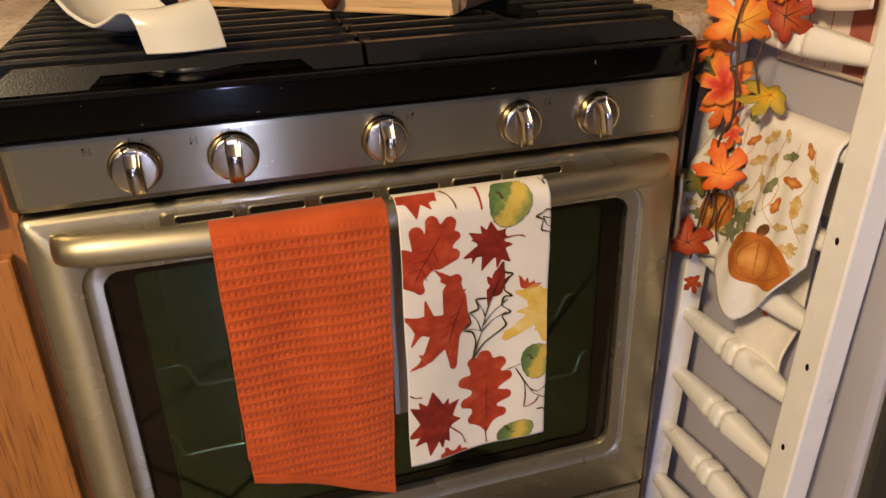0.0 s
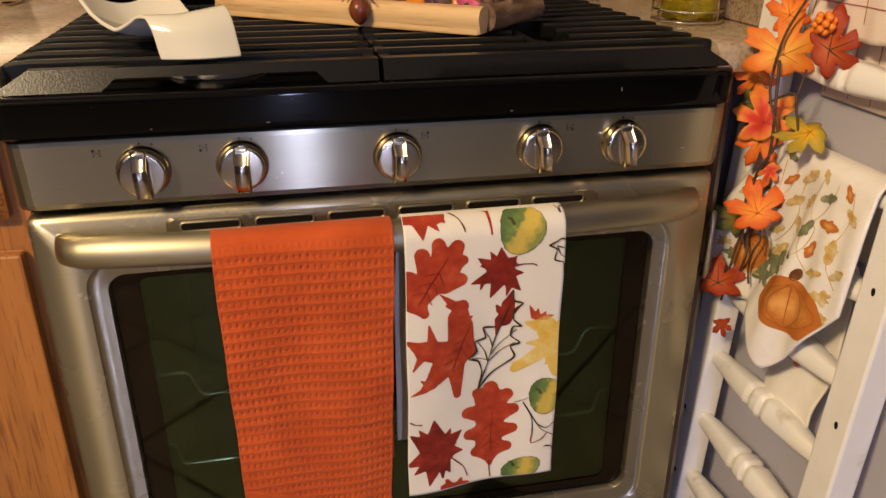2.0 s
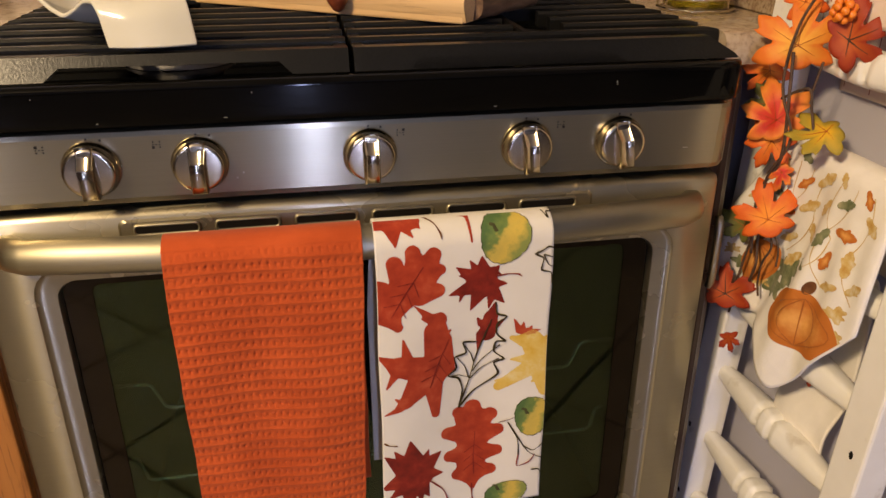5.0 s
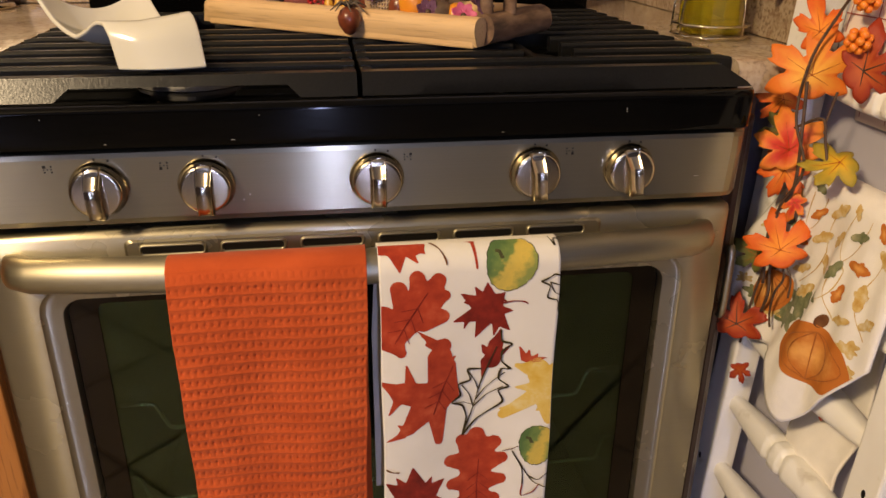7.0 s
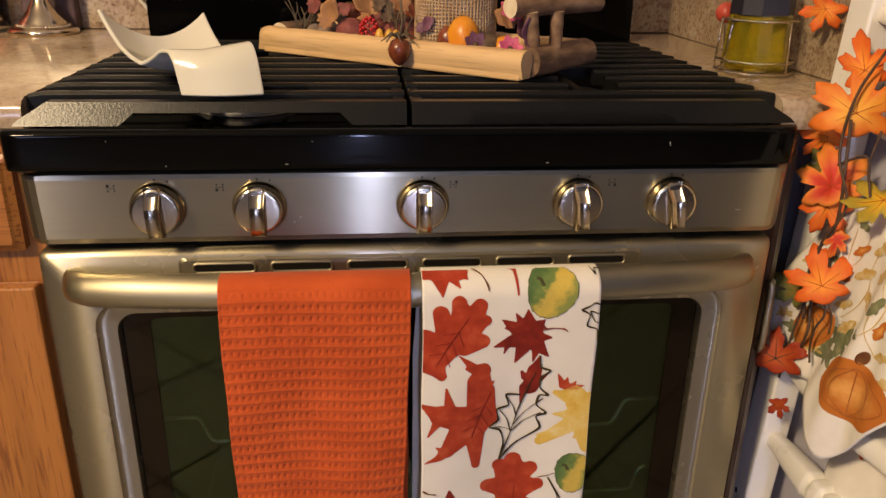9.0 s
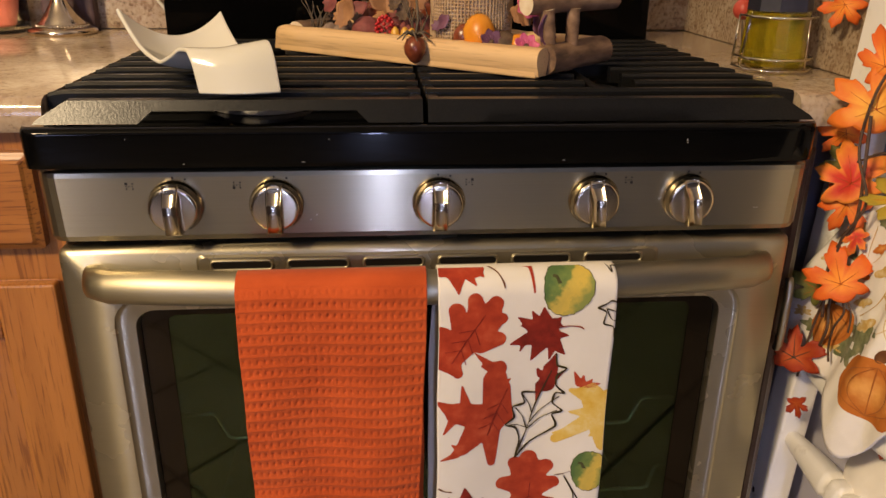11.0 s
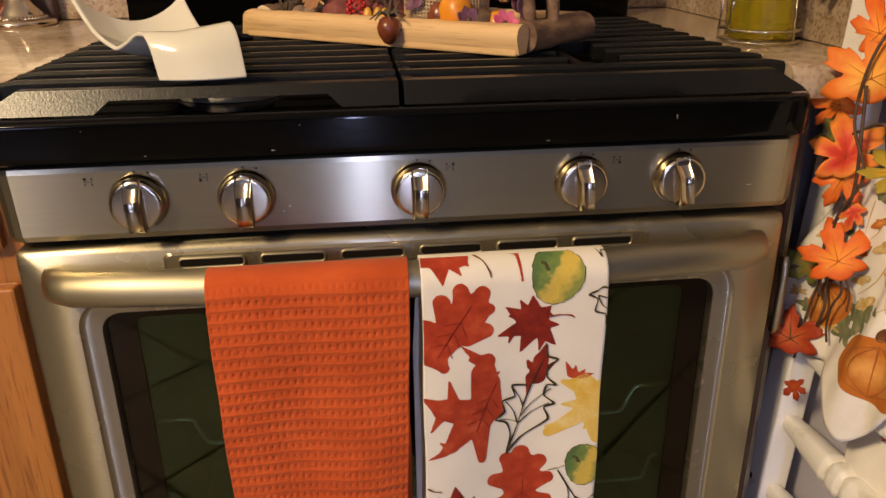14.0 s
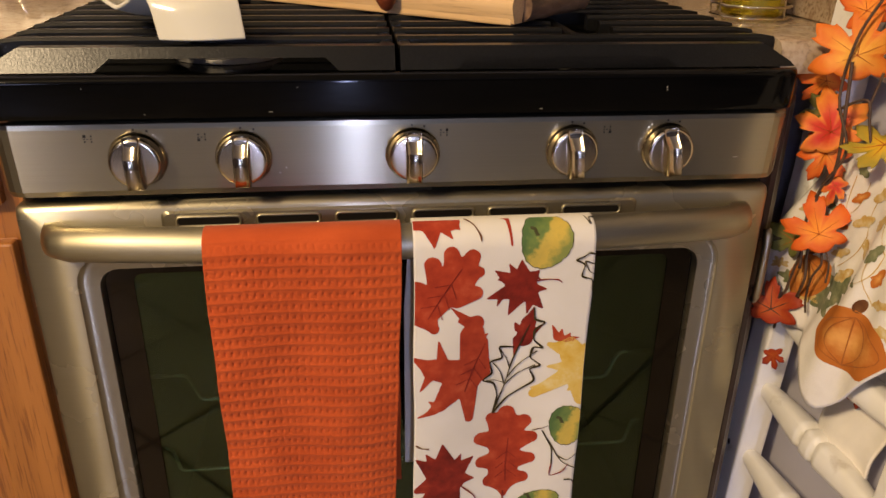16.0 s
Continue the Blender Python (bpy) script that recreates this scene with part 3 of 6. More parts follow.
def rung(z):
    prof = []
    L = 0.227
    for k in range(57):
        q = k / 56
        d = abs(q - 0.5)
        r = 0.0095 + 0.0102 * max(0.0, 1 - (d / 0.5)) ** 0.8
        for c in (0.44, 0.56):
            r -= 0.0046 * math.exp(-((q - c) / 0.014) ** 2)
        r -= 0.0012 * math.exp(-((q - 0.5) / 0.03) ** 2)
        prof.append((r, q * L))
    m = Matrix.Translation((lx(z), -0.1715, z)) @ Matrix.Rotation(radians(-90), 4, "X")
    bm = lathe(prof, 24)
    for v in bm.verts:
        r = math.hypot(v.co.x, v.co.y)
        if r > 1e-5:
            c, q = abs(v.co.x) / r, abs(v.co.y) / r
            k = 0.95 / max(c, q) ** 0.42
            v.co.x *= k
            v.co.y *= k * 1.05
    bmesh.ops.transform(bm, matrix=m @ Matrix.Rotation(radians(12), 4, "Z"), verts=bm.verts)
    ob = part("rung", bm, WHITE_PAINT, ladder, smooth=True)
    ob.data.set_sharp_from_angle(angle=radians(55))
    return ob


for k in range(12):
    rung(0.052 + 0.1048 * k)

# ---- towels on the oven handle ----
BAR_Y, BAR_Z, BAR_R = -0.0495, 0.7415, 0.0210


def drape(u_x, s, front_len, push=0.0):
    """A place on a cloth over the bar: s metres from the crest, positive down the front."""
    half = BAR_R * math.pi / 2
    if abs(s) <= half:
        a = s / BAR_R
        return Vector((u_x, BAR_Y - BAR_R * math.sin(a), BAR_Z + BAR_R * math.cos(a)))
    d = abs(s) - half
    if s > 0:
        return Vector((u_x, BAR_Y - BAR_R - push, BAR_Z - d))
    return Vector((u_x, BAR_Y + BAR_R + push, BAR_Z - d))


ORANGE = cloth_material("orange_cotton", [(0.3, (0.40, 0.063, 0.014)), (0.7, (0.52, 0.090, 0.021))], 22)


def waffle_towel():
    bm = bmesh.new()
    nu, nv = 208, 440
    half = BAR_R * math.pi / 2
    back = 0.30

    def place(u, v):
        x_top = -0.1945 + 0.1785 * u
        end = half + 0.290 + 0.068 * u ** 1.2
        s = -half - back + v / 0.1 * (half + back) if v < 0.1 else (v - 0.1) / 0.9 * end
        f = max(0.0, s - half)
        x = x_top + f * (0.012 - 0.045 * u) + 0.0004 * math.sin(s * 60 + u * 3)
        p = drape(x, s, end)
        fold = 0.004 * math.sin(u * 9 + 1.0) * min(1, f / 0.12) + 0.003 * math.sin(u * 4 + f * 22) * min(1, f / 0.2)
        h = 0.0
        if s > 0.012:
            row = s / 0.0117 + 0.10 * math.sin(u * 5 + s * 8) + 0.04 * noise.noise((u * 9, s * 30, 3))
            a, b = (u * 26 + 0.08 * noise.noise((u * 20, s * 120, 7))) % 1, row % 1
            ridge = math.exp(-((b - 0.5) / 0.075) ** 2) * (0.8 + 0.4 * noise.noise((u * 40, row, 1)))
            d = abs(b - 0.02) if b < 0.52 else abs(b - 1.02)
            dent = math.exp(-(((a - 0.5) / 0.24) ** 2 + (d / 0.22) ** 2) ** 1.5)
            deep = 0.75 + 0.35 * noise.noise((u * 7, s * 22, 9))
            h = 0.0011 * ridge - 0.0019 * dent * deep * min(1, (s - 0.012) / 0.02) + 0.0004 * noise.noise((u * 70, s * 300, 0))
            crease = math.exp(-((f - 0.205 - 0.012 * u) / 0.006) ** 2)
            h -= 0.0012 * crease
            if s > end - 0.012:
                h = 0.0 if s < end - 0.010 else 0.0012
        if s > 0:
            p.y -= 0.0042 + fold * 0.6 + h + 0.002 * min(1, f / 0.1)
        return p

    grid_mesh(nu, nv, place, bm)
    ob = part("waffle_towel", bm, ORANGE, smooth=True)
    md = ob.modifiers.new("thick", "SOLIDIFY")
    md.thickness, md.offset = 0.0022, 0
    return tagged(ob, "orange waffle-weave kitchen towel hanging over the oven handle", "towel", "towels on the oven handle")


waffle_towel()

# ---- printed cloth: shapes laid on a sheet ----


def maple(theta, sharp=1.0):
    """The outline of a maple leaf: five lobes with teeth; 0 is the tip."""
    r = 0.40
    for a, l, w in ((0, 1.0, 0.40), (57, 0.94, 0.40), (-57, 0.94, 0.40), (113, 0.70, 0.42), (-113, 0.70, 0.42),
                    (15, 0.85, 0.16), (-15, 0.85, 0.16), (42, 0.78, 0.15), (-42, 0.78, 0.15), (73, 0.80, 0.15), (-73, 0.80, 0.15)):
        d = abs((theta - radians(a) + math.pi) % (2 * math.pi) - math.pi)
        r = max(r, 0.36 + (l - 0.36) * (1 - d / w) ** 0.62 if d < w else 0)
    return r


def put_polar(place, cx, cy, fn, sx, sy, turn, lift, n=90, rings=6, bm=None):
    """A shape round (cx, cy), in metres on the sheet; place(x, y, lift) lays it."""
    bm = bm or bmesh.new()
    lay = bm.loops.layers.uv.verify()
    ca, sa = math.cos(radians(turn)), math.sin(radians(turn))
    pts = []
    for j in range(1, rings + 1):
        row = []
        for k in range(n):
            th = 2 * math.pi * k / n
            r = fn(th) * j / rings
            a, b = sx * r * math.sin(th), sy * r * math.cos(th)
            row.append(bm.verts.new(place(cx + a * ca - b * sa, cy + a * sa + b * ca, lift)))
        pts.append(row)
    mid = bm.verts.new(place(cx, cy, lift))
    for k in range(n):
        f = bm.faces.new((mid, pts[0][k], pts[0][(k + 1) % n]))
        for lp, uv in zip(f.loops, ((0, k / n), (1 / rings, k / n), (1 / rings, (k + 1) / n))):
            lp[lay].uv = uv
        for j in range(rings - 1):
            f = bm.faces.new((pts[j][k], pts[j + 1][k], pts[j + 1][(k + 1) % n], pts[j][(k + 1) % n]))
            for lp, uv in zip(f.loops, (((j + 1) / rings, k / n), ((j + 2) / rings, k / n), ((j + 2) / rings, (k + 1) / n), ((j + 1) / rings, (k + 1) / n))):
                lp[lay].uv = uv
    return bm


def lobed(base, lobes, soft=0.0, teeth=0.0):
    """The outline of a leaf with a lobe (degrees, reach, half-width in degrees) at each angle."""
    def r(th):
        out = base * (1 + 0.03 * math.sin(th * 9))
        for a, reach, w in lobes:
            d = abs((th - radians(a) + math.pi) % (2 * math.pi) - math.pi) / radians(w)
            if d < 1:
                k = math.sqrt(1 - d ** 2.4) if soft else (1 - d) ** 0.75 * (1 + teeth * math.sin(d * 15 + a))
                out = max(out, base * 0.8 + (reach - base * 0.8) * k)
        return out
    return r


def put_line(place, pts, width, lift, bm=None):
    bm = bm or bmesh.new()
    fine = []
    for (x0, y0), (x1, y1) in zip(pts, pts[1:]):
        k = max(2, int(math.hypot(x1 - x0, y1 - y0) / 0.004))
        fine += [(x0 + (x1 - x0) * i / k, y0 + (y1 - y0) * i / k) for i in range(k)]
    fine.append(pts[-1])
    prev = None
    for i, (x, y) in enumerate(fine):
        xa, ya = fine[max(i - 1, 0)]
        xb, yb = fine[min(i + 1, len(fine) - 1)]
        d = math.hypot(xb - xa, yb - ya) or 1
        w = width / 2 * (0.9 + 0.25 * math.sin(i * 0.37))
        ox, oy = -(yb - ya) / d * w, (xb - xa) / d * w
        cur = (bm.verts.new(place(x + ox, y + oy, lift)), bm.verts.new(place(x - ox, y - oy, lift)))
        if prev:
            bm.faces.new((prev[0], cur[0], cur[1], prev[1]))
        prev = cur
    return bm


def curve_pts(p0, p1, bend, n=10):
    """Points from p0 to p1 that bow sideways by bend metres."""
    (x0, y0), (x1, y1) = p0, p1
    d = math.hypot(x1 - x0, y1 - y0) or 1
    nx, ny = -(y1 - y0) / d, (x1 - x0) / d
    return [(x0 + (x1 - x0) * k / n + nx * bend * math.sin(math.pi * k / n), y0 + (y1 - y0) * k / n + ny * bend * math.sin(math.pi * k / n)) for k in range(n + 1)]


def spline2(pts, n=5):
    """A smooth line through points of a sheet."""
    out = []
    for i in range(len(pts) - 1):
        p0, p1, p2, p3 = pts[max(i - 1, 0)], pts[i], pts[i + 1], pts[min(i + 2, len(pts) - 1)]
        for k in range(n):
            q = k / n
            out.append(tuple(p1[c] + 0.35 * ((p2[c] - p0[c]) * (q - 2 * q * q + q ** 3) + (p3[c] - p1[c]) * (q ** 3 - q * q)) + (p2[c] - p1[c]) * (3 * q * q - 2 * q ** 3) for c in (0, 1)))
    out.append(pts[-1])
    return out


def put_lobes(place, capsules, soft, lift, step=0.0011):
    """A shape whose outline is the blended union of tapered lobes, filled with small cells."""
    xs0 = min(min(c[0] - c[2], c[3] - c[5]) for c in capsules) - 0.002
    xs1 = max(max(c[0] + c[2], c[3] + c[5]) for c in capsules) + 0.002
    ys0 = min(min(c[1] - c[2], c[4] - c[5]) for c in capsules) - 0.002
    ys1 = max(max(c[1] + c[2], c[4] + c[5]) for c in capsules) + 0.002
    xs0, ys0 = max(xs0, 0.0005), max(ys0, 0.004)
    xs1 = min(xs1, TW - 0.0005)
    nx, ny = max(2, int((xs1 - xs0) / step)), max(2, int((ys1 - ys0) / step))
    gx, gy = np.meshgrid(np.linspace(xs0, xs1, nx + 1), np.linspace(ys0, ys1, ny + 1))
    acc = np.zeros_like(gx)
    for x0, y0, r0, x1, y1, r1 in capsules:
        dx, dy = x1 - x0, y1 - y0
        h = np.clip(((gx - x0) * dx + (gy - y0) * dy) / max(dx * dx + dy * dy, 1e-12), 0, 1)
        d = np.hypot(gx - x0 - h * dx, gy - y0 - h * dy) - (r0 + (r1 - r0) * h)
        acc += np.exp(np.clip(-d / soft, -60, 60))
    f = -soft * np.log(acc + 1e-30)
    f += 0.00035 * np.sin(gx * 2300 + gy * 900) * np.sin(gy * 2700 - gx * 700)
    bm = bmesh.new()
    at = {}

    def vert(a, b):
        key = (a, b) if a <= b else (b, a)
        if key not in at:
            (j0, i0), (j1, i1) = key
            if a == b:
                q = 0.0
            else:
                q = f[j0, i0] / (f[j0, i0] - f[j1, i1])
            at[key] = bm.verts.new(place(float(gx[j0, i0] + (gx[j1, i1] - gx[j0, i0]) * q), float(gy[j0, i0] + (gy[j1, i1] - gy[j0, i0]) * q), lift))
        return at[key]

    for j in range(ny):
        for i in range(nx):
            cell = ((j, i), (j, i + 1), (j + 1, i + 1), (j + 1, i))
            if min(f[c] for c in cell) >= 0:
                continue
            loop = []
            for a, b in zip(cell, cell[1:] + cell[:1]):
                if f[a] < 0:
                    loop.append(vert(a, a))
                if (f[a] < 0) != (f[b] < 0):
                    loop.append(vert(a, b))
            if len(loop) > 2:
                bm.faces.new(loop)
    return bm


def put_polar_rim(place, cx, cy, fn, sx, sy, turn, lift, width):
    """The inked rim of a shape laid by put_polar."""
    ca, sa = math.cos(radians(turn)), math.sin(radians(turn))
    pts = []
    for k in range(97):
        th = 2 * math.pi * k / 96
        r = fn(th)
        a, b = sx * r * math.sin(th), sy * r * math.cos(th)
        pts.append((cx + a * ca - b * sa, cy + a * sa + b * ca))
    return put_line(place, pts, width, lift)


def fruit_material(name, rim, heart, split=0.62):
    """Watercolour fruit: one colour at the rim, another at the heart."""
    m, t, b = nodes(name)
    uv = t.nodes.new("ShaderNodeTexCoord")
    sep = t.nodes.new("ShaderNodeSeparateXYZ")
    t.links.new(uv.outputs["UV"], sep.inputs[0])
    _, h = noise_ramp(t, [(0, (0, 0, 0)), (1, (1, 1, 1))], 75, 4)
    add = t.nodes.new("ShaderNodeMath")
    add.operation = "MULTIPLY_ADD"
    t.links.new(h, add.inputs[0])
    add.inputs[1].default_value = 0.45
    half = t.nodes.new("ShaderNodeMath")
    half.operation = "MULTIPLY"
    half.inputs[1].default_value = 0.5
    t.links.new(sep.outputs[0], half.inputs[0])
    t.links.new(half.outputs[0], add.inputs[2])
    rp = t.nodes.new("ShaderNodeValToRGB")
    rp.color_ramp.elements[0].position, rp.color_ramp.elements[0].color = (split + 0.08) / 2, (*heart, 1)
    rp.color_ramp.elements[1].position, rp.color_ramp.elements[1].color = (split + 0.72) / 2, (*rim, 1)
    t.links.new(add.outputs[0], rp.inputs[0])
    t.links.new(rp.outputs[0], b.inputs["Base Color"])
    b.inputs["Roughness"].default_value = 0.9
    b.inputs["Specular IOR Level"].default_value = 0.1
    return m


def pear_material():
    """Green on one side running into yellow, as watercolour."""
    m, t, b = nodes("printed_pear")
    uv = t.nodes.new("ShaderNodeTexCoord")
    sep = t.nodes.new("ShaderNodeSeparateXYZ")
    t.links.new(uv.outputs["UV"], sep.inputs[0])

    def op(kind, a, k):
        n = t.nodes.new("ShaderNodeMath")
        n.operation = kind
        t.links.new(a, n.inputs[0])
        if isinstance(k, (int, float)):
            n.inputs[1].default_value = k
        elif k is not None:
            t.links.new(k, n.inputs[1])
        return n.outputs[0]
    side = op("MULTIPLY", op("SINE", op("ADD", op("MULTIPLY", sep.outputs[1], 2 * math.pi), 0.35), None), sep.outputs[0])
    _, h = noise_ramp(t, [(0, (0, 0, 0)), (1, (1, 1, 1))], 110, 5)
    pos = op("ADD", op("MULTIPLY", side, 0.42), op("ADD", op("MULTIPLY", h, 0.5), 0.29))
    rp = t.nodes.new("ShaderNodeValToRGB")
    rp.color_ramp.elements[0].position, rp.color_ramp.elements[0].color = 0.22, (0.085, 0.145, 0.05, 1)
    rp.color_ramp.elements[1].position, rp.color_ramp.elements[1].color = 0.86, (0.24, 0.27, 0.07, 1)
    for ps, col in ((0.42, (0.16, 0.22, 0.06, 1)), (0.50, (0.50, 0.38, 0.08, 1)), (0.68, (0.58, 0.42, 0.08, 1))):
        rp.color_ramp.elements.new(ps).color = col
    t.links.new(pos, rp.inputs[0])
    t.links.new(rp.outputs[0], b.inputs["Base Color"])
    b.inputs["Roughness"].default_value = 0.9
    b.inputs["Specular IOR Level"].default_value = 0.1
    return m


WHITE_COTTON = cloth_material("white_cotton", [(0.3, (0.68, 0.64, 0.56)), (0.7, (0.76, 0.72, 0.65))], 12)
PRINT_RED = cloth_material("printed_brick_red", [(0.3, (0.26, 0.024, 0.010)), (0.55, (0.38, 0.045, 0.016)), (0.75, (0.48, 0.085, 0.035))], 55)
PRINT_DARK = cloth_material("printed_maroon", [(0.3, (0.12, 0.010, 0.006)), (0.55, (0.22, 0.018, 0.010)), (0.75, (0.32, 0.04, 0.018))], 60)
PRINT_YELLOW = cloth_material("printed_ochre", [(0.3, (0.62, 0.38, 0.05)), (0.55, (0.68, 0.48, 0.12)), (0.75, (0.72, 0.60, 0.30))], 60)
PRINT_INK = cloth_material("printed_outline", [(0.3, (0.018, 0.012, 0.006)), (0.7, (0.06, 0.045, 0.015))], 80)
PRINT_BROWN = cloth_material("printed_brown", [(0.3, (0.10, 0.035, 0.012)), (0.7, (0.20, 0.085, 0.03))], 80)
PRINT_PEAR = pear_material()
PRINT_MOSS = cloth_material("printed_dark_olive", [(0.3, (0.035, 0.035, 0.012)), (0.7, (0.08, 0.08, 0.03))], 80)
PRINT_GREEN = cloth_material("printed_moss", [(0.3, (0.10, 0.12, 0.05)), (0.55, (0.22, 0.23, 0.12)), (0.75, (0.42, 0.38, 0.22))], 90)
PRINT_GOLD = cloth_material("printed_gold", [(0.3, (0.50, 0.28, 0.06)), (0.5, (0.60, 0.42, 0.15)), (0.7, (0.70, 0.60, 0.40))], 110)
PRINT_PUMPKIN = fruit_material("printed_pumpkin", (0.50, 0.16, 0.03), (0.74, 0.36, 0.10), 0.42)
PRINT_RIB = cloth_material("printed_pumpkin_rib", [(0.3, (0.30, 0.085, 0.018)), (0.7, (0.42, 0.14, 0.03))], 80)

# leaf-print towel over the oven handle
TW, TL = 0.1735, 0.3595


def print_place(x, y, lift):
    """x across from the towel's left edge, y down from the crest, in metres."""
    u = x / TW
    p = drape(-0.0055 + x, y, TL)
    f = max(0.0, y - BAR_R * 1.57)
    ease = min(1, f / 0.12)
    wave = 0.0035 * math.sin(u * 7.5 + 0.6) * ease + 0.002 * math.sin(u * 3 + f * 16) * ease
    if y > -0.01:
        a = min(1.57, max(0, y / BAR_R))
        p.y -= (0.0015 + lift) * math.sin(a) + wave
        p.z += (0.0015 + lift) * math.cos(a)
    p.x += 0.0006 * math.sin(f * 40)
    return p


def leaf_towel():
    half = BAR_R * 1.57
    bm = grid_mesh(64, 200, lambda u, v: print_place(u * TW, -0.31 + v * (0.31 + TL - 0.013 * u), 0.0) + Vector((-0.006 * min(1, max(0, (0.30 - v * 0.69) / 0.1)), 0, 0)))
    ob = part("leaf_print_towel", bm, WHITE_COTTON, smooth=True)
    md = ob.modifiers.new("thick", "SOLIDIFY")
    md.thickness, md.offset = 0.0012, 0
    tagged(ob, "white cotton towel printed with red leaves and pears, on the handle", "towel", "towels on the oven handle")

    def pl(x, y, lift):
        return print_place(min(TW - 0.0004, max(0.0004, x)), min(TL - 0.002 - 0.013 * x / TW, max(0.004, y)), lift)

    e = 0.0012

    def add(name, bmx, mat):
        part(name, bmx, mat, ob, smooth=True)

    def veins(cx, cy, length, turn, mat=PRINT_DARK):
        ca, sa = math.cos(radians(turn)), math.sin(radians(turn))

        def to(a, b):
            return cx + a * ca - b * sa, cy + a * sa + b * ca
        b2 = put_line(pl, [to(0, -length * 0.42), to(0.001, 0), to(0, length * 0.55)], 0.0011, e * 1.5)
        for k in range(3):
            for sd in (-1, 1):
                put_line(pl, [to(0, length * (0.25 - 0.2 * k)), to(sd * length * 0.2, length * (0.08 - 0.2 * k))], 0.0007, e * 1.5, b2)
        add("printed_vein", b2, mat)

    def blot(mat, soft, capsules):
        """A printed leaf: the union of tapered lobes (x0, y0, r0, x1, y1, r1), in millimetres."""
        add("printed_leaf", put_lobes(pl, [tuple(q / 1000 for q in c) for c in capsules], soft / 1000, e), mat)

    def stroke(name, width, mat, pts):
        add(name, put_line(pl, spline2([(x / 1000, y / 1000) for x, y in pts]), width, e * 1.9), mat)

    # lobed red oak leaves, maroon maples, a half-red holly leaf and a ragged yellow one, in millimetres on the towel
    blot(PRINT_RED, 1.2, ((8.5, 95.5, 15.0, 44.5, 59.5, 15.5), (38.5, 54.5, 10.5, 35.5, 36.5, 7.5), (48.5, 52.5, 10.5, 55.5, 39.5, 7.5), (23.5, 70.5, 10.5, 17.5, 46.5, 8.0), (49.5, 60.5, 8.0, 61.5, 55.5, 5.5), (41.5, 82.5, 9.5, 58.5, 77.5, 7.5), (11.5, 101.5, 10.8, 19.5, 113.5, 5.1), (5.5, 86.5, 14.9, 1.5, 75.5, 12.8)))
    blot(PRINT_RED, 0.4, ((57.5, 122.5, 12.3, 61.5, 163.5, 15.4), (61.5, 163.5, 15.8, 48.5, 179.5, 16.3), (67.5, 133.5, 6.7, 70.5, 169.5, 7.7), (59.5, 110.5, 9.2, 44.5, 106.5, 2.1), (54.5, 109.5, 5.6, 35.5, 91.5, 0.5), (67.5, 127.5, 3.6, 73.5, 123.5, 0.5), (53.5, 167.5, 16.3, 20.5, 158.5, 12.1), (19.5, 158.5, 11.1, 1.5, 146.5, 2.1), (29.5, 155.5, 7.4, 24.5, 127.5, 0.8), (18.5, 162.5, 5.7, 6.5, 183.5, 0.8), (42.5, 180.5, 15.8, 25.5, 202.5, 7.4), (25.5, 202.5, 7.5, 14.5, 211.5, 2.7), (19.5, 209.5, 3.8, 3.5, 216.5, 0.8), (54.5, 184.5, 10.8, 56.5, 223.5, 4.3), (24.5, 204.5, 5.3, 14.5, 196.5, 0.5)))
    blot(PRINT_DARK, 0.4, ((104.5, 74.5, 15.4, 102.5, 45.5, 0.8), (104.5, 74.5, 13.8, 77.5, 55.5, 0.8), (104.5, 74.5, 13.3, 70.5, 84.5, 0.8), (104.5, 74.5, 13.3, 92.5, 103.5, 0.8), (104.5, 74.5, 13.3, 125.5, 97.5, 0.8), (104.5, 74.5, 13.3, 119.5, 56.5, 0.8), (104.5, 74.5, 10.3, 127.5, 76.5, 0.8), (95.5, 57.5, 4.1, 90.5, 48.5, 0.5), (88.5, 65.5, 3.5, 79.5, 64.5, 0.5), (84.5, 81.5, 3.6, 80.5, 93.5, 0.5), (112.5, 91.5, 4.1, 110.5, 103.5, 0.5), (113.5, 60.5, 3.6, 121.5, 66.5, 0.5)))
    blot(PRINT_RED, 0.4, ((-1.5, 4.5, 9.8, 34.5, 5.5, 10.3), (17.5, 9.5, 11.7, 19.5, 29.5, 0.7), (35.5, 6.5, 7.3, 43.5, 14.5, 1.0), (27.5, 11.5, 5.4, 36.5, 22.5, 0.7), (8.5, 9.5, 4.3, 3.5, 10.5, 1.9)))
    blot(PRINT_RED, 0.8, ((66.5, -2.5, 2.0, 98.5, 0.5, 2.0), (81.5, 0.5, 3.4, 89.5, 3.5, 2.0), (89.5, 3.5, 1.8, 92.5, 29.5, 1.0)))
    blot(PRINT_DARK, 0.5, ((110.5, 132.5, 8.9, 113.5, 113.5, 7.4), (113.5, 113.5, 6.8, 117.5, 96.5, 0.5), (104.5, 133.5, 5.3, 101.5, 152.5, 0.5), (119.5, 124.5, 3.2, 129.5, 114.5, 0.5), (103.5, 120.5, 3.6, 100.5, 114.5, 1.5)))
    blot(PRINT_RED, 0.4, ((143.5, 130.5, 4.2, 137.5, 117.5, 0.5), (146.5, 131.5, 4.3, 147.5, 121.5, 0.5), (152.5, 132.5, 4.2, 156.5, 126.5, 0.5), (157.5, 132.5, 2.4, 165.5, 131.5, 0.5), (146.5, 132.5, 3.2, 159.5, 134.5, 1.6)))
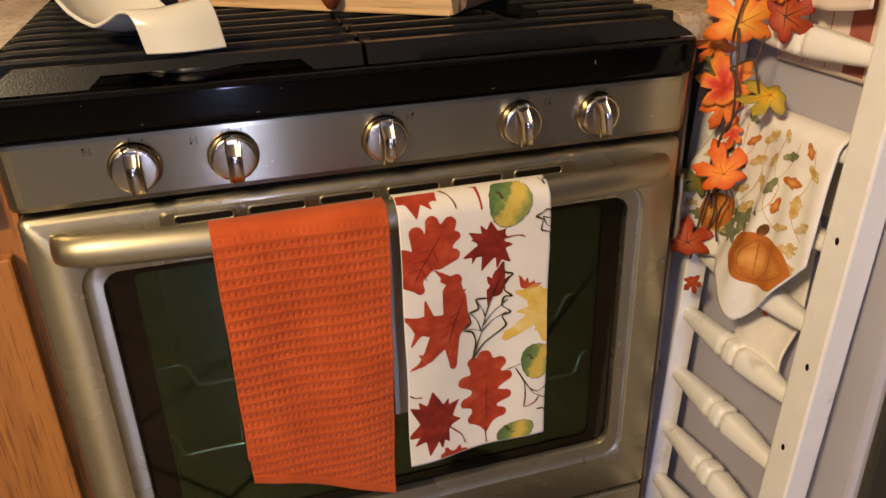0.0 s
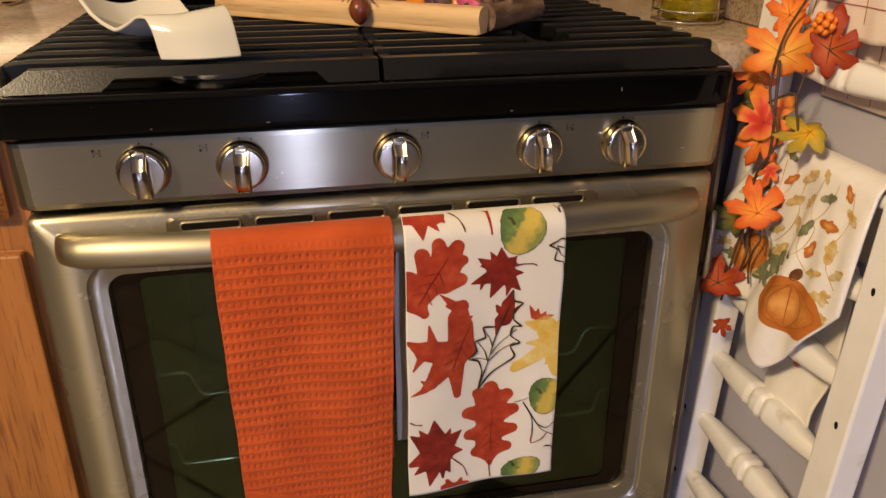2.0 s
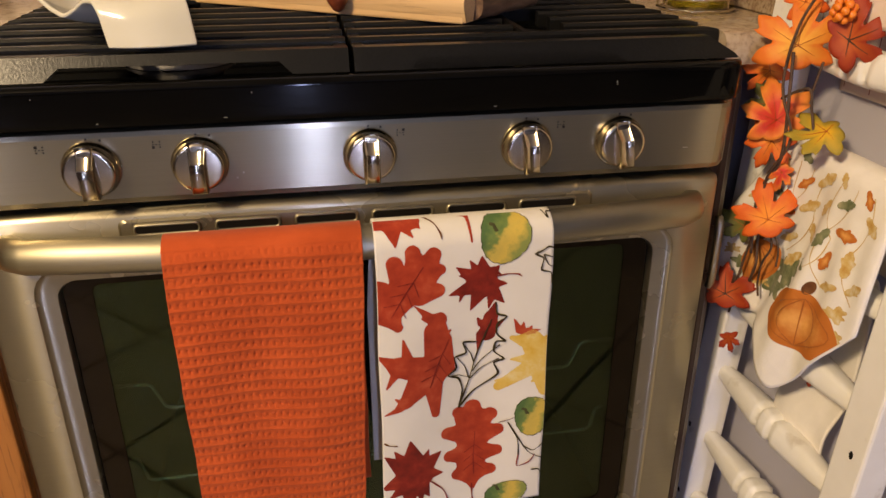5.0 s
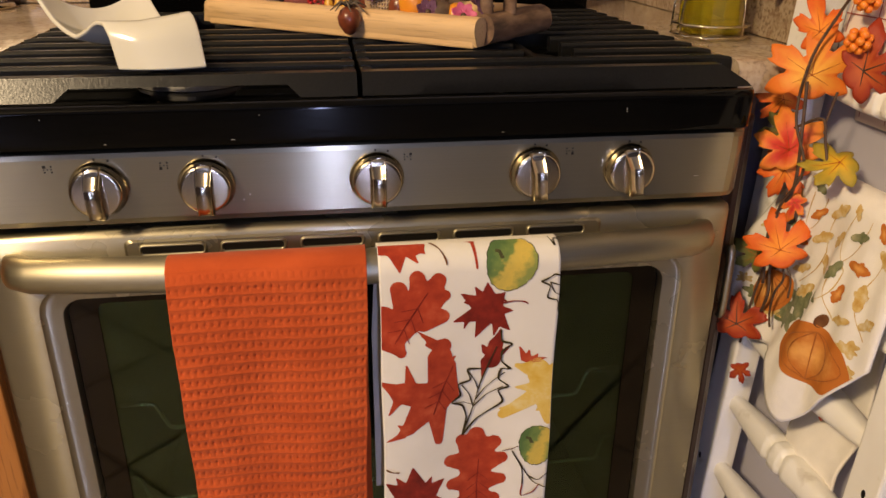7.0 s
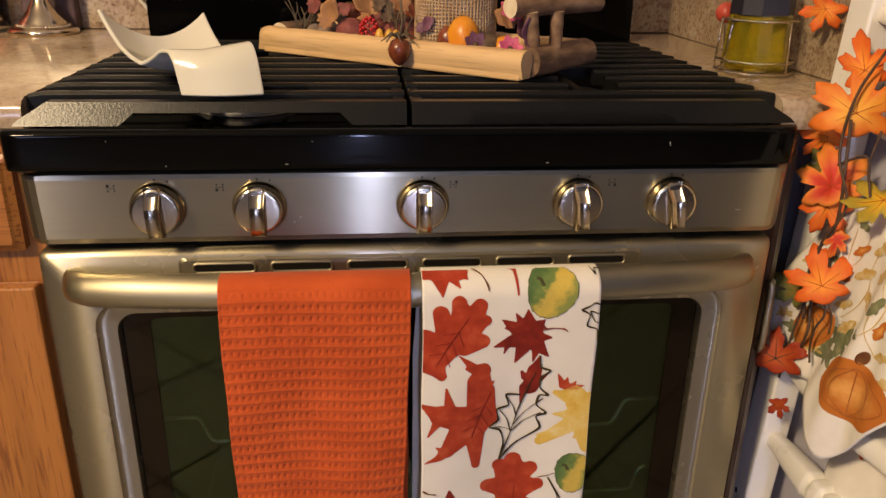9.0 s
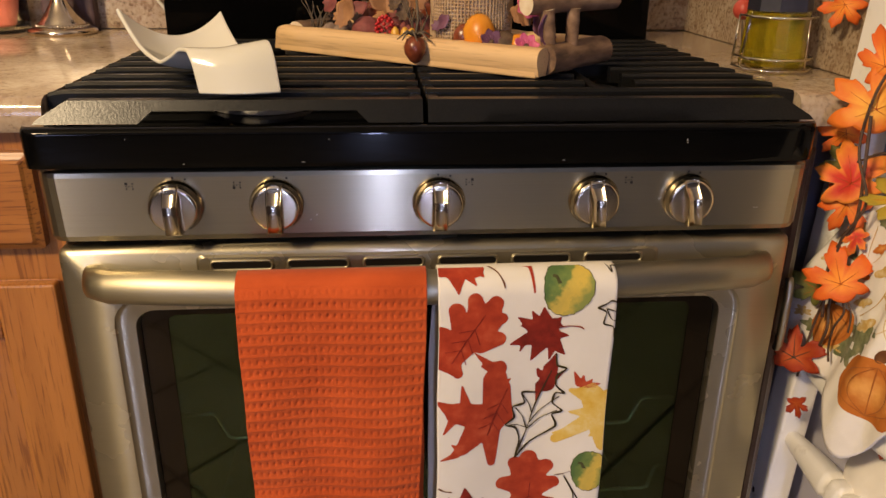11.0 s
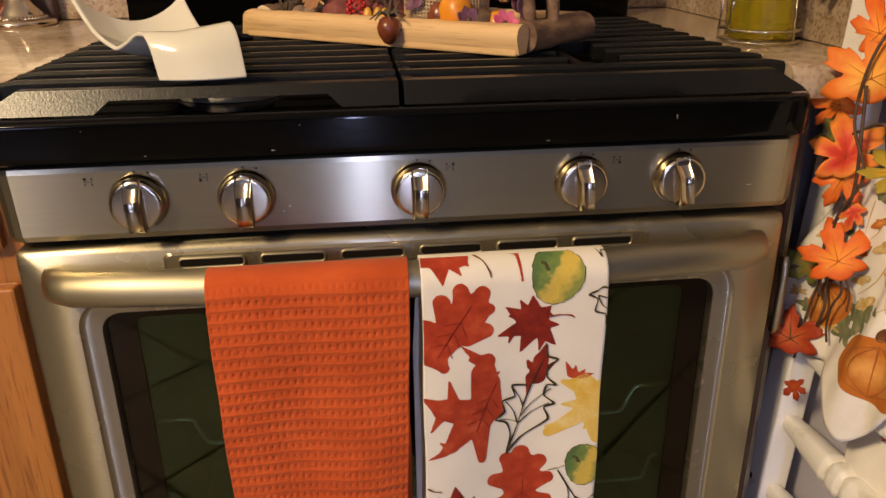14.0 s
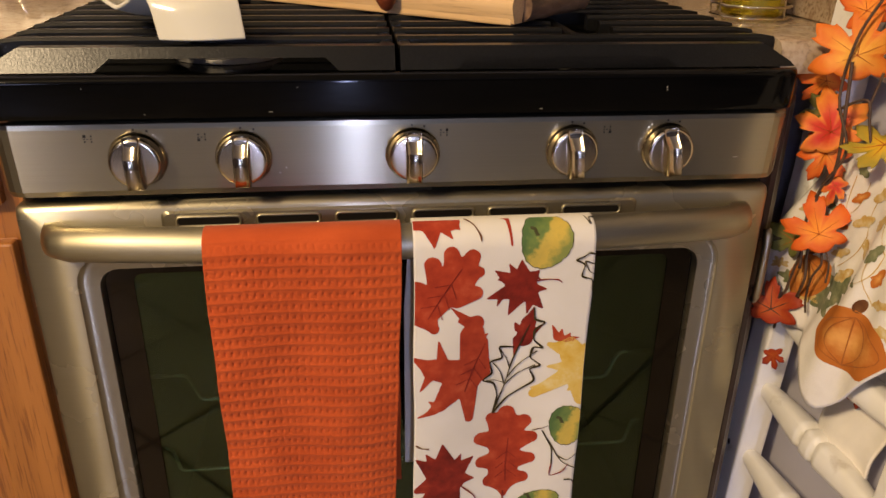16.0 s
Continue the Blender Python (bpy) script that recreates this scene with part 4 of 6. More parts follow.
    blot(PRINT_YELLOW, 0.6, ((157.5, 144.5, 11.8, 165.5, 169.5, 10.8), (165.5, 169.5, 11.0, 123.5, 198.5, 5.0), (147.5, 143.5, 6.5, 136.5, 139.5, 2.7), (153.5, 165.5, 6.5, 136.5, 165.5, 1.1), (167.5, 181.5, 10.8, 172.5, 204.5, 7.0), (157.5, 135.5, 4.8, 144.5, 137.5, 1.1), (172.5, 157.5, 9.7, 174.5, 145.5, 7.0), (166.5, 188.5, 5.5, 158.5, 193.5, 1.1), (139.5, 187.5, 4.4, 120.5, 191.5, 0.8), (175.5, 169.5, 8.1, 179.5, 188.5, 5.4)))
    blot(PRINT_RED, 1.2, ((96.5, 239.5, 16.2, 96.5, 305.5, 15.5), (96.5, 231.5, 12.0, 96.5, 222.5, 9.1), (88.5, 235.5, 12.0, 81.5, 227.5, 7.0), (105.5, 239.5, 12.0, 115.5, 232.5, 7.8), (84.5, 255.5, 12.0, 70.5, 252.5, 7.8), (109.5, 257.5, 12.2, 123.5, 252.5, 7.2), (84.5, 283.5, 11.3, 73.5, 283.5, 7.4), (109.5, 281.5, 11.5, 123.5, 279.5, 6.8), (91.5, 310.5, 11.0, 82.5, 309.5, 7.3), (105.5, 305.5, 11.1, 117.5, 304.5, 7.0), (97.5, 314.5, 11.1, 98.5, 328.5, 2.9)))
    blot(PRINT_DARK, 0.4, ((34.5, 298.5, 21.6, 29.5, 253.5, 1.0), (34.5, 298.5, 19.5, 62.5, 274.5, 1.0), (34.5, 298.5, 17.4, 64.5, 302.5, 1.0), (34.5, 298.5, 18.8, 24.5, 345.5, 1.0), (34.5, 298.5, 19.5, 2.5, 271.5, 1.0), (34.5, 298.5, 18.8, 3.5, 313.5, 3.5), (34.5, 298.5, 17.4, 49.5, 330.5, 1.0), (19.5, 275.5, 5.5, 12.5, 264.5, 0.7), (44.5, 282.5, 5.6, 49.5, 268.5, 0.7), (18.5, 318.5, 6.3, 7.5, 327.5, 1.1), (40.5, 319.5, 5.7, 40.5, 337.5, 1.1)))
    blot(PRINT_RED, 0.6, ((42.5, 352.5, 5.4, 68.5, 353.5, 5.1), (48.5, 351.5, 5.9, 45.5, 342.5, 2.2), (59.5, 353.5, 5.9, 62.5, 344.5, 2.2)))
    for x, y, rx, ry, turn in ((125.5, 27.0, 25.5, 28.0, 12), (161.0, 236.5, 20.5, 25.0, 0), (135.5, 338.5, 25.0, 16.5, -24)):
        pear = part("printed_pear", put_polar(pl, x / 1000, y / 1000, lambda th: 0.96 + 0.035 * math.cos(3 * th + 0.7) + 0.014 * math.sin(17 * th) + 0.010 * math.sin(29 * th + 1), rx / 1000, ry / 1000, turn, e * 1.2, 120, 8), PRINT_PEAR, ob, smooth=True)
        q = rx / 25.5
        add("printed_pear_outline", put_polar_rim(pl, x / 1000, y / 1000, lambda th: 0.97 + 0.035 * math.cos(3 * th + 0.7) + 0.014 * math.sin(17 * th) + 0.010 * math.sin(29 * th + 1), rx / 1000, ry / 1000, turn, e * 1.4, 0.0007), PRINT_MOSS)
        cx, cy = (x - 12.0 * q) / 1000, (y - 7.5 * q) / 1000
        add("printed_stem", put_line(pl, [(cx - 0.0030, cy - 0.004), (cx + 0.0010, cy - 0.0030), (cx + 0.0028, cy + 0.002), (cx + 0.0046, cy + 0.001)], 0.0030, e * 1.7), PRINT_MOSS)
    # veins and stems, then outlines of the holly leaf and the sketched leaves
    for x, y, ln, turn in ((27, 80, 62, 212), (100, 286, 58, 180), (60, 165, 60, 200)):
        veins(x / 1000, y / 1000, ln / 1000, turn)
    stroke("printed_holly_outline", 0.0022, PRINT_INK, ((81.5, 220.5), (85.5, 199.5), (81.5, 183.5), (70.5, 178.5), (79.5, 170.5), (77.5, 157.5), (89.5, 153.5), (86.5, 140.5), (101.5, 141.5)))
    stroke("printed_holly_outline", 0.0022, PRINT_INK, ((81.5, 220.5), (96.5, 201.5), (122.5, 182.5), (118.5, 168.5), (128.5, 163.5), (118.5, 154.5), (120.5, 142.5), (129.5, 142.5), (120.5, 133.5), (120.5, 121.5), (129.5, 113.5), (119.5, 109.5), (117.5, 96.5)))
    stroke("printed_holly_vein", 0.0015, PRINT_INK, ((81.5, 219.5), (92.5, 187.5), (100.5, 156.5), (114.5, 115.5)))
    stroke("printed_holly_vein", 0.0012, PRINT_INK, ((92.5, 185.5), (88.5, 170.5), (80.5, 158.5)))
    stroke("printed_holly_vein", 0.0012, PRINT_INK, ((97.5, 165.5), (94.5, 155.5), (87.5, 143.5)))
    stroke("printed_holly_vein", 0.0012, PRINT_INK, ((95.5, 177.5), (105.5, 163.5), (124.5, 146.5)))
    stroke("printed_holly_vein", 0.0012, PRINT_INK, ((93.5, 185.5), (106.5, 172.5), (123.5, 163.5)))
    stroke("printed_holly_vein", 0.0009, PRINT_INK, ((71.5, 179.5), (82.5, 179.5), (93.5, 184.5)))
    stroke("printed_stem", 0.0016, PRINT_BROWN, ((44.5, 0.5), (56.5, 10.5), (62.5, 20.5), (63.5, 25.5)))
    stroke("printed_stem", 0.0014, PRINT_DARK, ((116.5, 67.5), (127.5, 65.5), (138.5, 66.5), (142.5, 69.5)))
    stroke("printed_stem", 0.0009, PRINT_BROWN, ((124.5, 243.5), (134.5, 240.5), (140.5, 237.5)))
    stroke("printed_stem", 0.0016, PRINT_DARK, ((97.5, 322.5), (97.5, 335.5), (98.5, 346.5)))
    stroke("printed_stem", 0.0016, PRINT_DARK, ((51.5, 310.5), (65.5, 325.5), (70.5, 340.5)))
    stroke("printed_stem", 0.0018, PRINT_BROWN, ((1.5, 251.5), (7.5, 255.5), (15.5, 256.5)))
    stroke("printed_sketch_leaf", 0.0017, PRINT_INK, ((154.5, 46.5), (163.5, 42.5), (168.5, 39.5), (176.5, 42.5)))
    stroke("printed_sketch_leaf", 0.0017, PRINT_INK, ((154.5, 46.5), (163.5, 51.5), (161.5, 63.5), (171.5, 67.5), (173.5, 79.5), (178.5, 81.5)))
    stroke("printed_sketch_leaf", 0.0012, PRINT_INK, ((163.5, 47.5), (171.5, 50.5), (176.5, 52.5)))
    stroke("printed_sketch_leaf", 0.0012, PRINT_INK, ((163.5, 47.5), (168.5, 58.5), (176.5, 62.5)))
    stroke("printed_sketch_leaf", 0.0014, PRINT_INK, ((150.5, -0.5), (161.5, 0.5), (168.5, 13.5), (168.5, 6.5), (175.5, 7.5)))
    stroke("printed_sketch_leaf", 0.0016, PRINT_INK, ((134.5, 243.5), (145.5, 264.5), (147.5, 285.5)))
    stroke("printed_sketch_leaf", 0.0013, PRINT_INK, ((140.5, 253.5), (157.5, 281.5), (175.5, 292.5)))
    stroke("printed_sketch_leaf", 0.0013, PRINT_DARK, ((147.5, 285.5), (146.5, 300.5), (159.5, 295.5), (165.5, 285.5)))
    stroke("printed_sketch_leaf", 0.0013, PRINT_INK, ((151.5, 273.5), (163.5, 280.5), (174.5, 271.5)))
    stroke("printed_sketch_leaf", 0.0017, PRINT_INK, ((162.5, 306.5), (171.5, 307.5), (175.5, 323.5)))

leaf_towel()

# ---- cloths on the ladder ----


def hang(z0, drop, y0, y1, tilt, out, back, wav):
    """The sheet of a cloth over a rung at height z0; x across from the far rail, y down from the crest."""
    rr = 0.020

    def at(x, y, lift):
        u = x / (y0 - y1)
        f = max(0.0, y - rr * 1.57)
        a = max(-1.57, min(1.57, y / rr))
        z = z0 + rr * math.cos(a) - (f if y > 0 else max(0.0, -y - rr * 1.57))
        xx = lx(z0) - rr * math.sin(a)
        ease = min(1, f / 0.08)
        w = wav * math.sin(u * 8.5 + f * 9 + 0.7) * ease + wav * 0.45 * math.sin(u * 19 + 2 + f * 5) * ease + wav * 0.30 * math.sin(u * 34 + 1 - f * 17) * ease
        if y >= 0:
            xx -= lift + w + out * f
        xx = min(xx, 0.4985)
        yy = y0 - x + tilt * f * (1 - u) + 0.010 * math.sin(f * 20 + u * 4) * ease * 0.4
        return Vector((xx, yy, z))
    return at


TERRY = cloth_material("white_terry", [(0.3, (0.78, 0.74, 0.69)), (0.7, (0.86, 0.82, 0.77))], 40, weave=500)
PLAID_WHITE = cloth_material("cream_plaid_cloth", [(0.3, (0.74, 0.62, 0.53)), (0.7, (0.82, 0.70, 0.61))], 14)
PLAID_RED = cloth_material("dusty_red_stripe", [(0.3, (0.30, 0.085, 0.060)), (0.7, (0.40, 0.13, 0.095))], 14)


def pumpkin_towel():
    at = hang(0.7855, 0.24, 0.022, -0.168, 0.46, 0.105, 0, 0.0095)
    W = 0.188

    def low(u):
        return 0.232 + 0.050 * math.exp(-((u - 0.72) / 0.16) ** 2) + 0.012 * math.cos(u * 6) - 0.085 * max(0, u - 0.72) / 0.28

    bm = grid_mesh(48, 70, lambda u, v: at(u * W, -0.12 + v * (0.12 + low(u)), 0.0))
    ob = part("pumpkin_towel", bm, TERRY, smooth=True)
    md = ob.modifiers.new("thick", "SOLIDIFY")
    md.thickness, md.offset = 0.003, 0
    tagged(ob, "white hand towel printed with pumpkins draped over a ladder rung", "towel", "cloths on the ladder")

    def pl(x, y, lift):
        x = min(W - 0.002, max(0.002, x))
        return at(x, min(low(x / W) - 0.004, max(0.004, y)), lift)

    e = 0.0026
    rib = lambda th: 0.97 + 0.025 * math.cos(th * 7) - 0.05 * math.exp(-(math.sin(th / 2) / 0.25) ** 2)
    for x, y, rx, ry in ((0.136, 0.182, 0.041, 0.036), (0.052, 0.160, 0.021, 0.030)):
        part("printed_pumpkin", put_polar(pl, x, y, rib, rx, ry, 12, e), PRINT_PUMPKIN, ob, smooth=True)
        b2 = bmesh.new()
        for k in range(-2, 3):
            put_line(pl, curve_pts((x - 0.003, y - ry * 0.8), (x + 0.004, y + ry * 0.8), k * rx * 0.40), 0.0009, e * 1.35, b2)
        part("printed_rib", b2, PRINT_RIB, ob, smooth=True)
        part("printed_stem", put_polar(pl, x - 0.004, y - ry * 1.15, lambda th: 1, 0.0050, 0.0085, 10, e, 16, 3), PRINT_BROWN, ob, smooth=True)
    for k, (x, y, r) in enumerate(((0.088, 0.150, 0.026), (0.078, 0.174, 0.024), (0.035, 0.178, 0.016), (0.020, 0.165, 0.010), (0.165, 0.15, 0.014), (0.060, 0.182, 0.014), (0.172, 0.176, 0.012))):
        part("printed_foliage", put_polar(pl, x, y, lambda th: 0.7 + 0.3 * math.sin(5 * th + k) * math.cos(2 * th), r, r * 0.8, 40 * k, e * 0.8), PRINT_GREEN if k < 3 else PRINT_GOLD, ob, smooth=True)
    small = lobed(0.42, ((0, 1.0, 62), (180, 0.95, 62), (62, 0.72, 34), (-62, 0.72, 34)), 0, 0.06)
    for k in range(26):
        x, y = 0.012 + 0.165 * ((k * 0.618) % 1), 0.014 + 0.122 * (k / 26) + 0.010 * hash01(k)
        r = 0.0080 + 0.0055 * hash01(k, 2)
        part("printed_small_leaf", put_polar(pl, x, y, small, r * 0.9, r * 1.1, 360 * hash01(k, 3), e, 40, 3), (PRINT_GOLD, PRINT_GOLD, PRINT_GREEN, PRINT_PUMPKIN)[k % 4], ob, smooth=True)
    for k in range(7):
        x = 0.02 + 0.023 * k
        part("printed_tendril", put_line(pl, curve_pts((x, 0.03), (x + 0.020 * math.sin(k * 2.1), 0.085), 0.011 * math.cos(k * 1.7)), 0.0010, e * 0.9), PRINT_GOLD, ob, smooth=True)
        part("printed_tendril", put_line(pl, curve_pts((x + 0.020 * math.sin(k * 2.1), 0.085), (x + 0.018 * math.cos(k), 0.135), -0.012 * math.cos(k * 1.7)), 0.0010, e * 0.9), PRINT_GOLD, ob, smooth=True)


pumpkin_towel()


def back_cloth():
    at = hang(0.5763 + 0.1048, 0.2, -0.038, -0.128, 0.0, -0.10, 0, 0.003)
    bm = grid_mesh(24, 40, lambda u, v: at(u * 0.09, -0.245 + v * 0.25, 0.0))
    for v in bm.verts:
        q = min(1.0, max(0.0, (0.555 - v.co.z) / 0.06))
        v.co.x -= 0.022 * q * q * (3 - 2 * q) + 0.004 * math.sin(v.co.y * 70) * q
    ob = part("hand_towel", bm, TERRY, smooth=True)
    md = ob.modifiers.new("thick", "SOLIDIFY")
    md.thickness, md.offset = 0.003, 0
    tagged(ob, "plain white towel end hanging behind the ladder rungs", "towel", "cloths on the ladder")


back_cloth()


def plaid_cloth():
    at = hang(0.9952, 0.1, 0.000, -0.165, 0.0, 0.02, 0, 0.003)

    def sheet(x, y, lift):
        return at(x, y, lift)

    bm = grid_mesh(30, 50, lambda u, v: sheet(u * 0.16, -0.17 + v * (0.17 + 0.085 + 0.012 * math.sin(u * 3)), 0))
    ob = part("plaid_cloth", bm, PLAID_WHITE, smooth=True)
    md = ob.modifiers.new("thick", "SOLIDIFY")
    md.thickness, md.offset = 0.0015, 0
    tagged(ob, "cream cloth with dusty red plaid stripes over an upper rung", "cloth", "cloths on the ladder")
    for x0, w in ((0.006, 0.0012), (0.045, 0.0012), (0.080, 0.0012), (0.108, 0.030), (0.155, 0.0012)):
        front = None if w > 0.01 else grid_mesh(4, 24, lambda u, v: sheet(min(0.159, x0 + u * w), 0.002 + v * 0.078, 0.0012))
        if front:
            part("stripe", front, PLAID_RED, ob, smooth=True)
        def rear(u, v):
            p = sheet(min(0.159, x0 + u * w), -0.165 + v * 0.16, 0)
            p.x -= 0.0013
            return p
        part("stripe", grid_mesh(4, 24, rear), PLAID_RED, ob, smooth=True)
    b2 = bmesh.new()
    for y in (0.028, 0.062):
        grid_mesh(20, 1, lambda u, v: sheet(u * 0.158, y + v * 0.0012, 0.0017), b2)
    part("stripe", b2, PLAID_RED, ob)


plaid_cloth()

# ---- autumn leaf garland on the ladder ----


def autumn_material(name, heart, edge, split=0.5):
    m, t, b = nodes(name)
    uv = t.nodes.new("ShaderNodeTexCoord")
    sep = t.nodes.new("ShaderNodeSeparateXYZ")
    t.links.new(uv.outputs["UV"], sep.inputs[0])
    _, h = noise_ramp(t, [(0, (0, 0, 0)), (1, (1, 1, 1))], 40, 4)
    add = t.nodes.new("ShaderNodeMath")
    add.operation = "MULTIPLY_ADD"
    t.links.new(h, add.inputs[0])
    add.inputs[1].default_value = 0.45
    half = t.nodes.new("ShaderNodeMath")
    half.operation = "MULTIPLY"
    half.inputs[1].default_value = 0.5
    t.links.new(sep.outputs[0], half.inputs[0])
    t.links.new(half.outputs[0], add.inputs[2])
    rp = t.nodes.new("ShaderNodeValToRGB")
    rp.color_ramp.elements[0].position, rp.color_ramp.elements[0].color = (split + 0.1) / 2, (*heart, 1)
    rp.color_ramp.elements[1].position, rp.color_ramp.elements[1].color = (split + 0.75) / 2, (*edge, 1)
    t.links.new(add.outputs[0], rp.inputs[0])
    t.links.new(rp.outputs[0], b.inputs["Base Color"])
    b.inputs["Roughness"].default_value = 0.55
    b.inputs["Specular IOR Level"].default_value = 0.25
    _, fb = noise_ramp(t, [(0, (0, 0, 0)), (1, (1, 1, 1))], 320, 2)
    bump(t, b, fb, 0.25, 0.0006)
    return m


LEAF_ORANGE = autumn_material("orange_silk_leaf", (0.80, 0.27, 0.03), (0.66, 0.12, 0.015))
LEAF_AMBER = autumn_material("amber_silk_leaf", (0.80, 0.38, 0.05), (0.70, 0.17, 0.02))
LEAF_RED = autumn_material("red_silk_leaf", (0.60, 0.045, 0.022), (0.76, 0.25, 0.035), 0.72)
LEAF_RUST = autumn_material("rust_silk_leaf", (0.44, 0.085, 0.015), (0.30, 0.035, 0.010))
LEAF_YELLOW = autumn_material("yellow_silk_leaf", (0.66, 0.38, 0.02), (0.36, 0.26, 0.03))
LEAF_OLIVE = autumn_material("olive_silk_leaf", (0.20, 0.17, 0.04), (0.12, 0.12, 0.03))
VINE = simple("brown_vine", [(0.3, (0.045, 0.022, 0.012)), (0.7, (0.10, 0.055, 0.03))], 90, 0.7, bumps=0.4)
BERRY_ORANGE = simple("orange_berry", [(0.3, (0.75, 0.16, 0.012)), (0.7, (0.85, 0.26, 0.02))], 200, 0.35)

garland = thing("leaf_garland", (0.008, -0.012, 0), "garland of orange, red and yellow silk maple leaves on a vine", "garland")


def silk_leaf(at, size, turn, facing, mat, curl=0.18, wide=1.0, parent=None, seed=0):
    f = Vector(facing).normalized()
    side = Vector((0, 0, 1)).cross(f).normalized()
    up = f.cross(side)
    c0 = Vector(at)

    def pl(x, y, lift):
        r2 = (x * x + y * y) / (size * size)
        d = -curl * size * r2 + 0.09 * size * math.sin(5 * x / size + seed) * math.sin(4 * y / size + seed * 2) + 0.10 * abs(x)
        return c0 + side * x + up * y + f * (d + lift)

    bm = put_polar(pl, 0, 0, lambda th: maple(th) * (1 + 0.10 * math.sin(2 * th + seed * 1.7) + 0.07 * math.sin(3 * th + seed * 2.3)), size * wide, size, turn, 0.0, 132, 6)
    ob = part("maple_leaf", bm, mat, parent or garland, smooth=True)
    md = ob.modifiers.new("thick", "SOLIDIFY")
    md.thickness = 0.0007
    ca, sa = math.cos(radians(turn)), math.sin(radians(turn))
    b2 = bmesh.new()
    for a, l in ((0, 0.62), (60, 0.5), (-60, 0.5), (118, 0.32), (-118, 0.32)):
        dx, dy = math.sin(radians(a)) * wide, math.cos(radians(a))
        pts = []
        for k in range(6):
            q = size * l * k / 5
            x, y = dx * q, dy * q
            pts.append(pl(x * ca - y * sa, x * sa + y * ca, 0.0007))
        tube(pts, 0.0007 if seed in (2, 10) else 0.00038, 5, b2, lambda q: 1 - 0.8 * q)
    part("leaf_vein", b2, VINE if seed in (2, 10) else LEAF_RUST, ob, smooth=True)
    return ob


G_FACE = (-0.55, -0.80, 0.22)
for k, (at, size, turn, facing, mat, wide) in enumerate((
        ((0.428, 0.006, 0.905), 0.060, 0, (-0.55, -0.8, 0.15), LEAF_AMBER, 1.0),
        ((0.436, 0.018, 0.945), 0.040, 18, (-0.6, -0.75, 0.25), LEAF_ORANGE, 0.8),
        ((0.444, -0.046, 0.918), 0.044, -60, (-0.7, -0.7, 0.0), LEAF_RUST, 1.0),
        ((0.428, 0.046, 0.872), 0.034, 140, (-0.6, -0.8, 0.0), LEAF_ORANGE, 0.85),
        ((0.424, 0.014, 0.826), 0.047, 15, (-0.5, -0.8, 0.3), LEAF_RED, 1.0),
        ((0.430, 0.040, 0.838), 0.026, 40, (-0.5, -0.8, 0.2), LEAF_OLIVE, 1.0),
        ((0.426, 0.018, 0.803), 0.034, 160, (-0.5, -0.8, 0.3), LEAF_ORANGE, 1.0),
        ((0.438, -0.050, 0.829), 0.042, 95, (-0.30, -0.45, 0.90), LEAF_YELLOW, 0.85),
        ((0.420, -0.010, 0.722), 0.045, 20, (-0.5, -0.8, 0.3), LEAF_ORANGE, 1.05),
        ((0.430, 0.046, 0.690), 0.032, 70, (-0.7, -0.6, 0.1), LEAF_OLIVE, 1.0),
        ((0.414, 0.038, 0.606), 0.046, 10, (-0.75, -0.6, 0.1), LEAF_RUST, 0.95),
        ((0.424, 0.030, 0.548), 0.021, 200, (-0.6, -0.7, 0.1), LEAF_RUST, 0.8),
        ((0.430, -0.004, 0.774), 0.022, 170, (-0.6, -0.7, 0.1), LEAF_RED, 0.8),
        ((0.468, -0.075, 0.560), 0.022, 170, (-0.6, -0.7, 0.1), LEAF_RUST, 0.8))):
    silk_leaf(at, size, turn, facing, mat, 0.26, wide, seed=k)


def vine(points, radius=0.0015):
    pts = []
    vs = [Vector(p) for p in points]
    for i in range(len(vs) - 1):
        p0, p1, p2, p3 = vs[max(i - 1, 0)], vs[i], vs[i + 1], vs[min(i + 2, len(vs) - 1)]
        for k in range(6):
            q = k / 6
            pts.append(0.5 * ((2 * p1) + (p2 - p0) * q + (2 * p0 - 5 * p1 + 4 * p2 - p3) * q * q + (3 * p1 - p0 - 3 * p2 + p3) * q ** 3))
    pts.append(vs[-1])
    part("vine_stem", tube(pts, radius, 7), VINE, garland, smooth=True)


vine([(0.445, -0.035, 1.02), (0.436, -0.006, 0.965), (0.422, 0.003, 0.921), (0.418, 0.004, 0.864), (0.420, -0.022, 0.816), (0.420, 0.006, 0.765), (0.424, 0.012, 0.72), (0.424, 0.030, 0.645), (0.430, 0.048, 0.575)])
vine([(0.420, 0.000, 0.90), (0.420, -0.006, 0.86), (0.424, -0.006, 0.79), (0.421, 0.018, 0.74), (0.424, 0.016, 0.67)], 0.0018)
vine([(0.419, 0.004, 0.852), (0.428, -0.024, 0.868), (0.432, -0.030, 0.846), (0.432, -0.040, 0.826)], 0.0014)
vine([(0.432, -0.024, 0.862), (0.434, -0.030, 0.895)], 0.0013)
vine([(0.424, 0.006, 0.715), (0.428, 0.014, 0.688), (0.426, 0.006, 0.662), (0.431, 0.020, 0.632)], 0.0017)
vine([(0.424, -0.004, 0.715), (0.429, -0.012, 0.690), (0.427, -0.004, 0.668), (0.431, 0.004, 0.640), (0.432, 0.000, 0.622)], 0.0013)
vine([(0.424, -0.008, 0.715), (0.430, -0.022, 0.694), (0.429, -0.026, 0.672)], 0.0011)
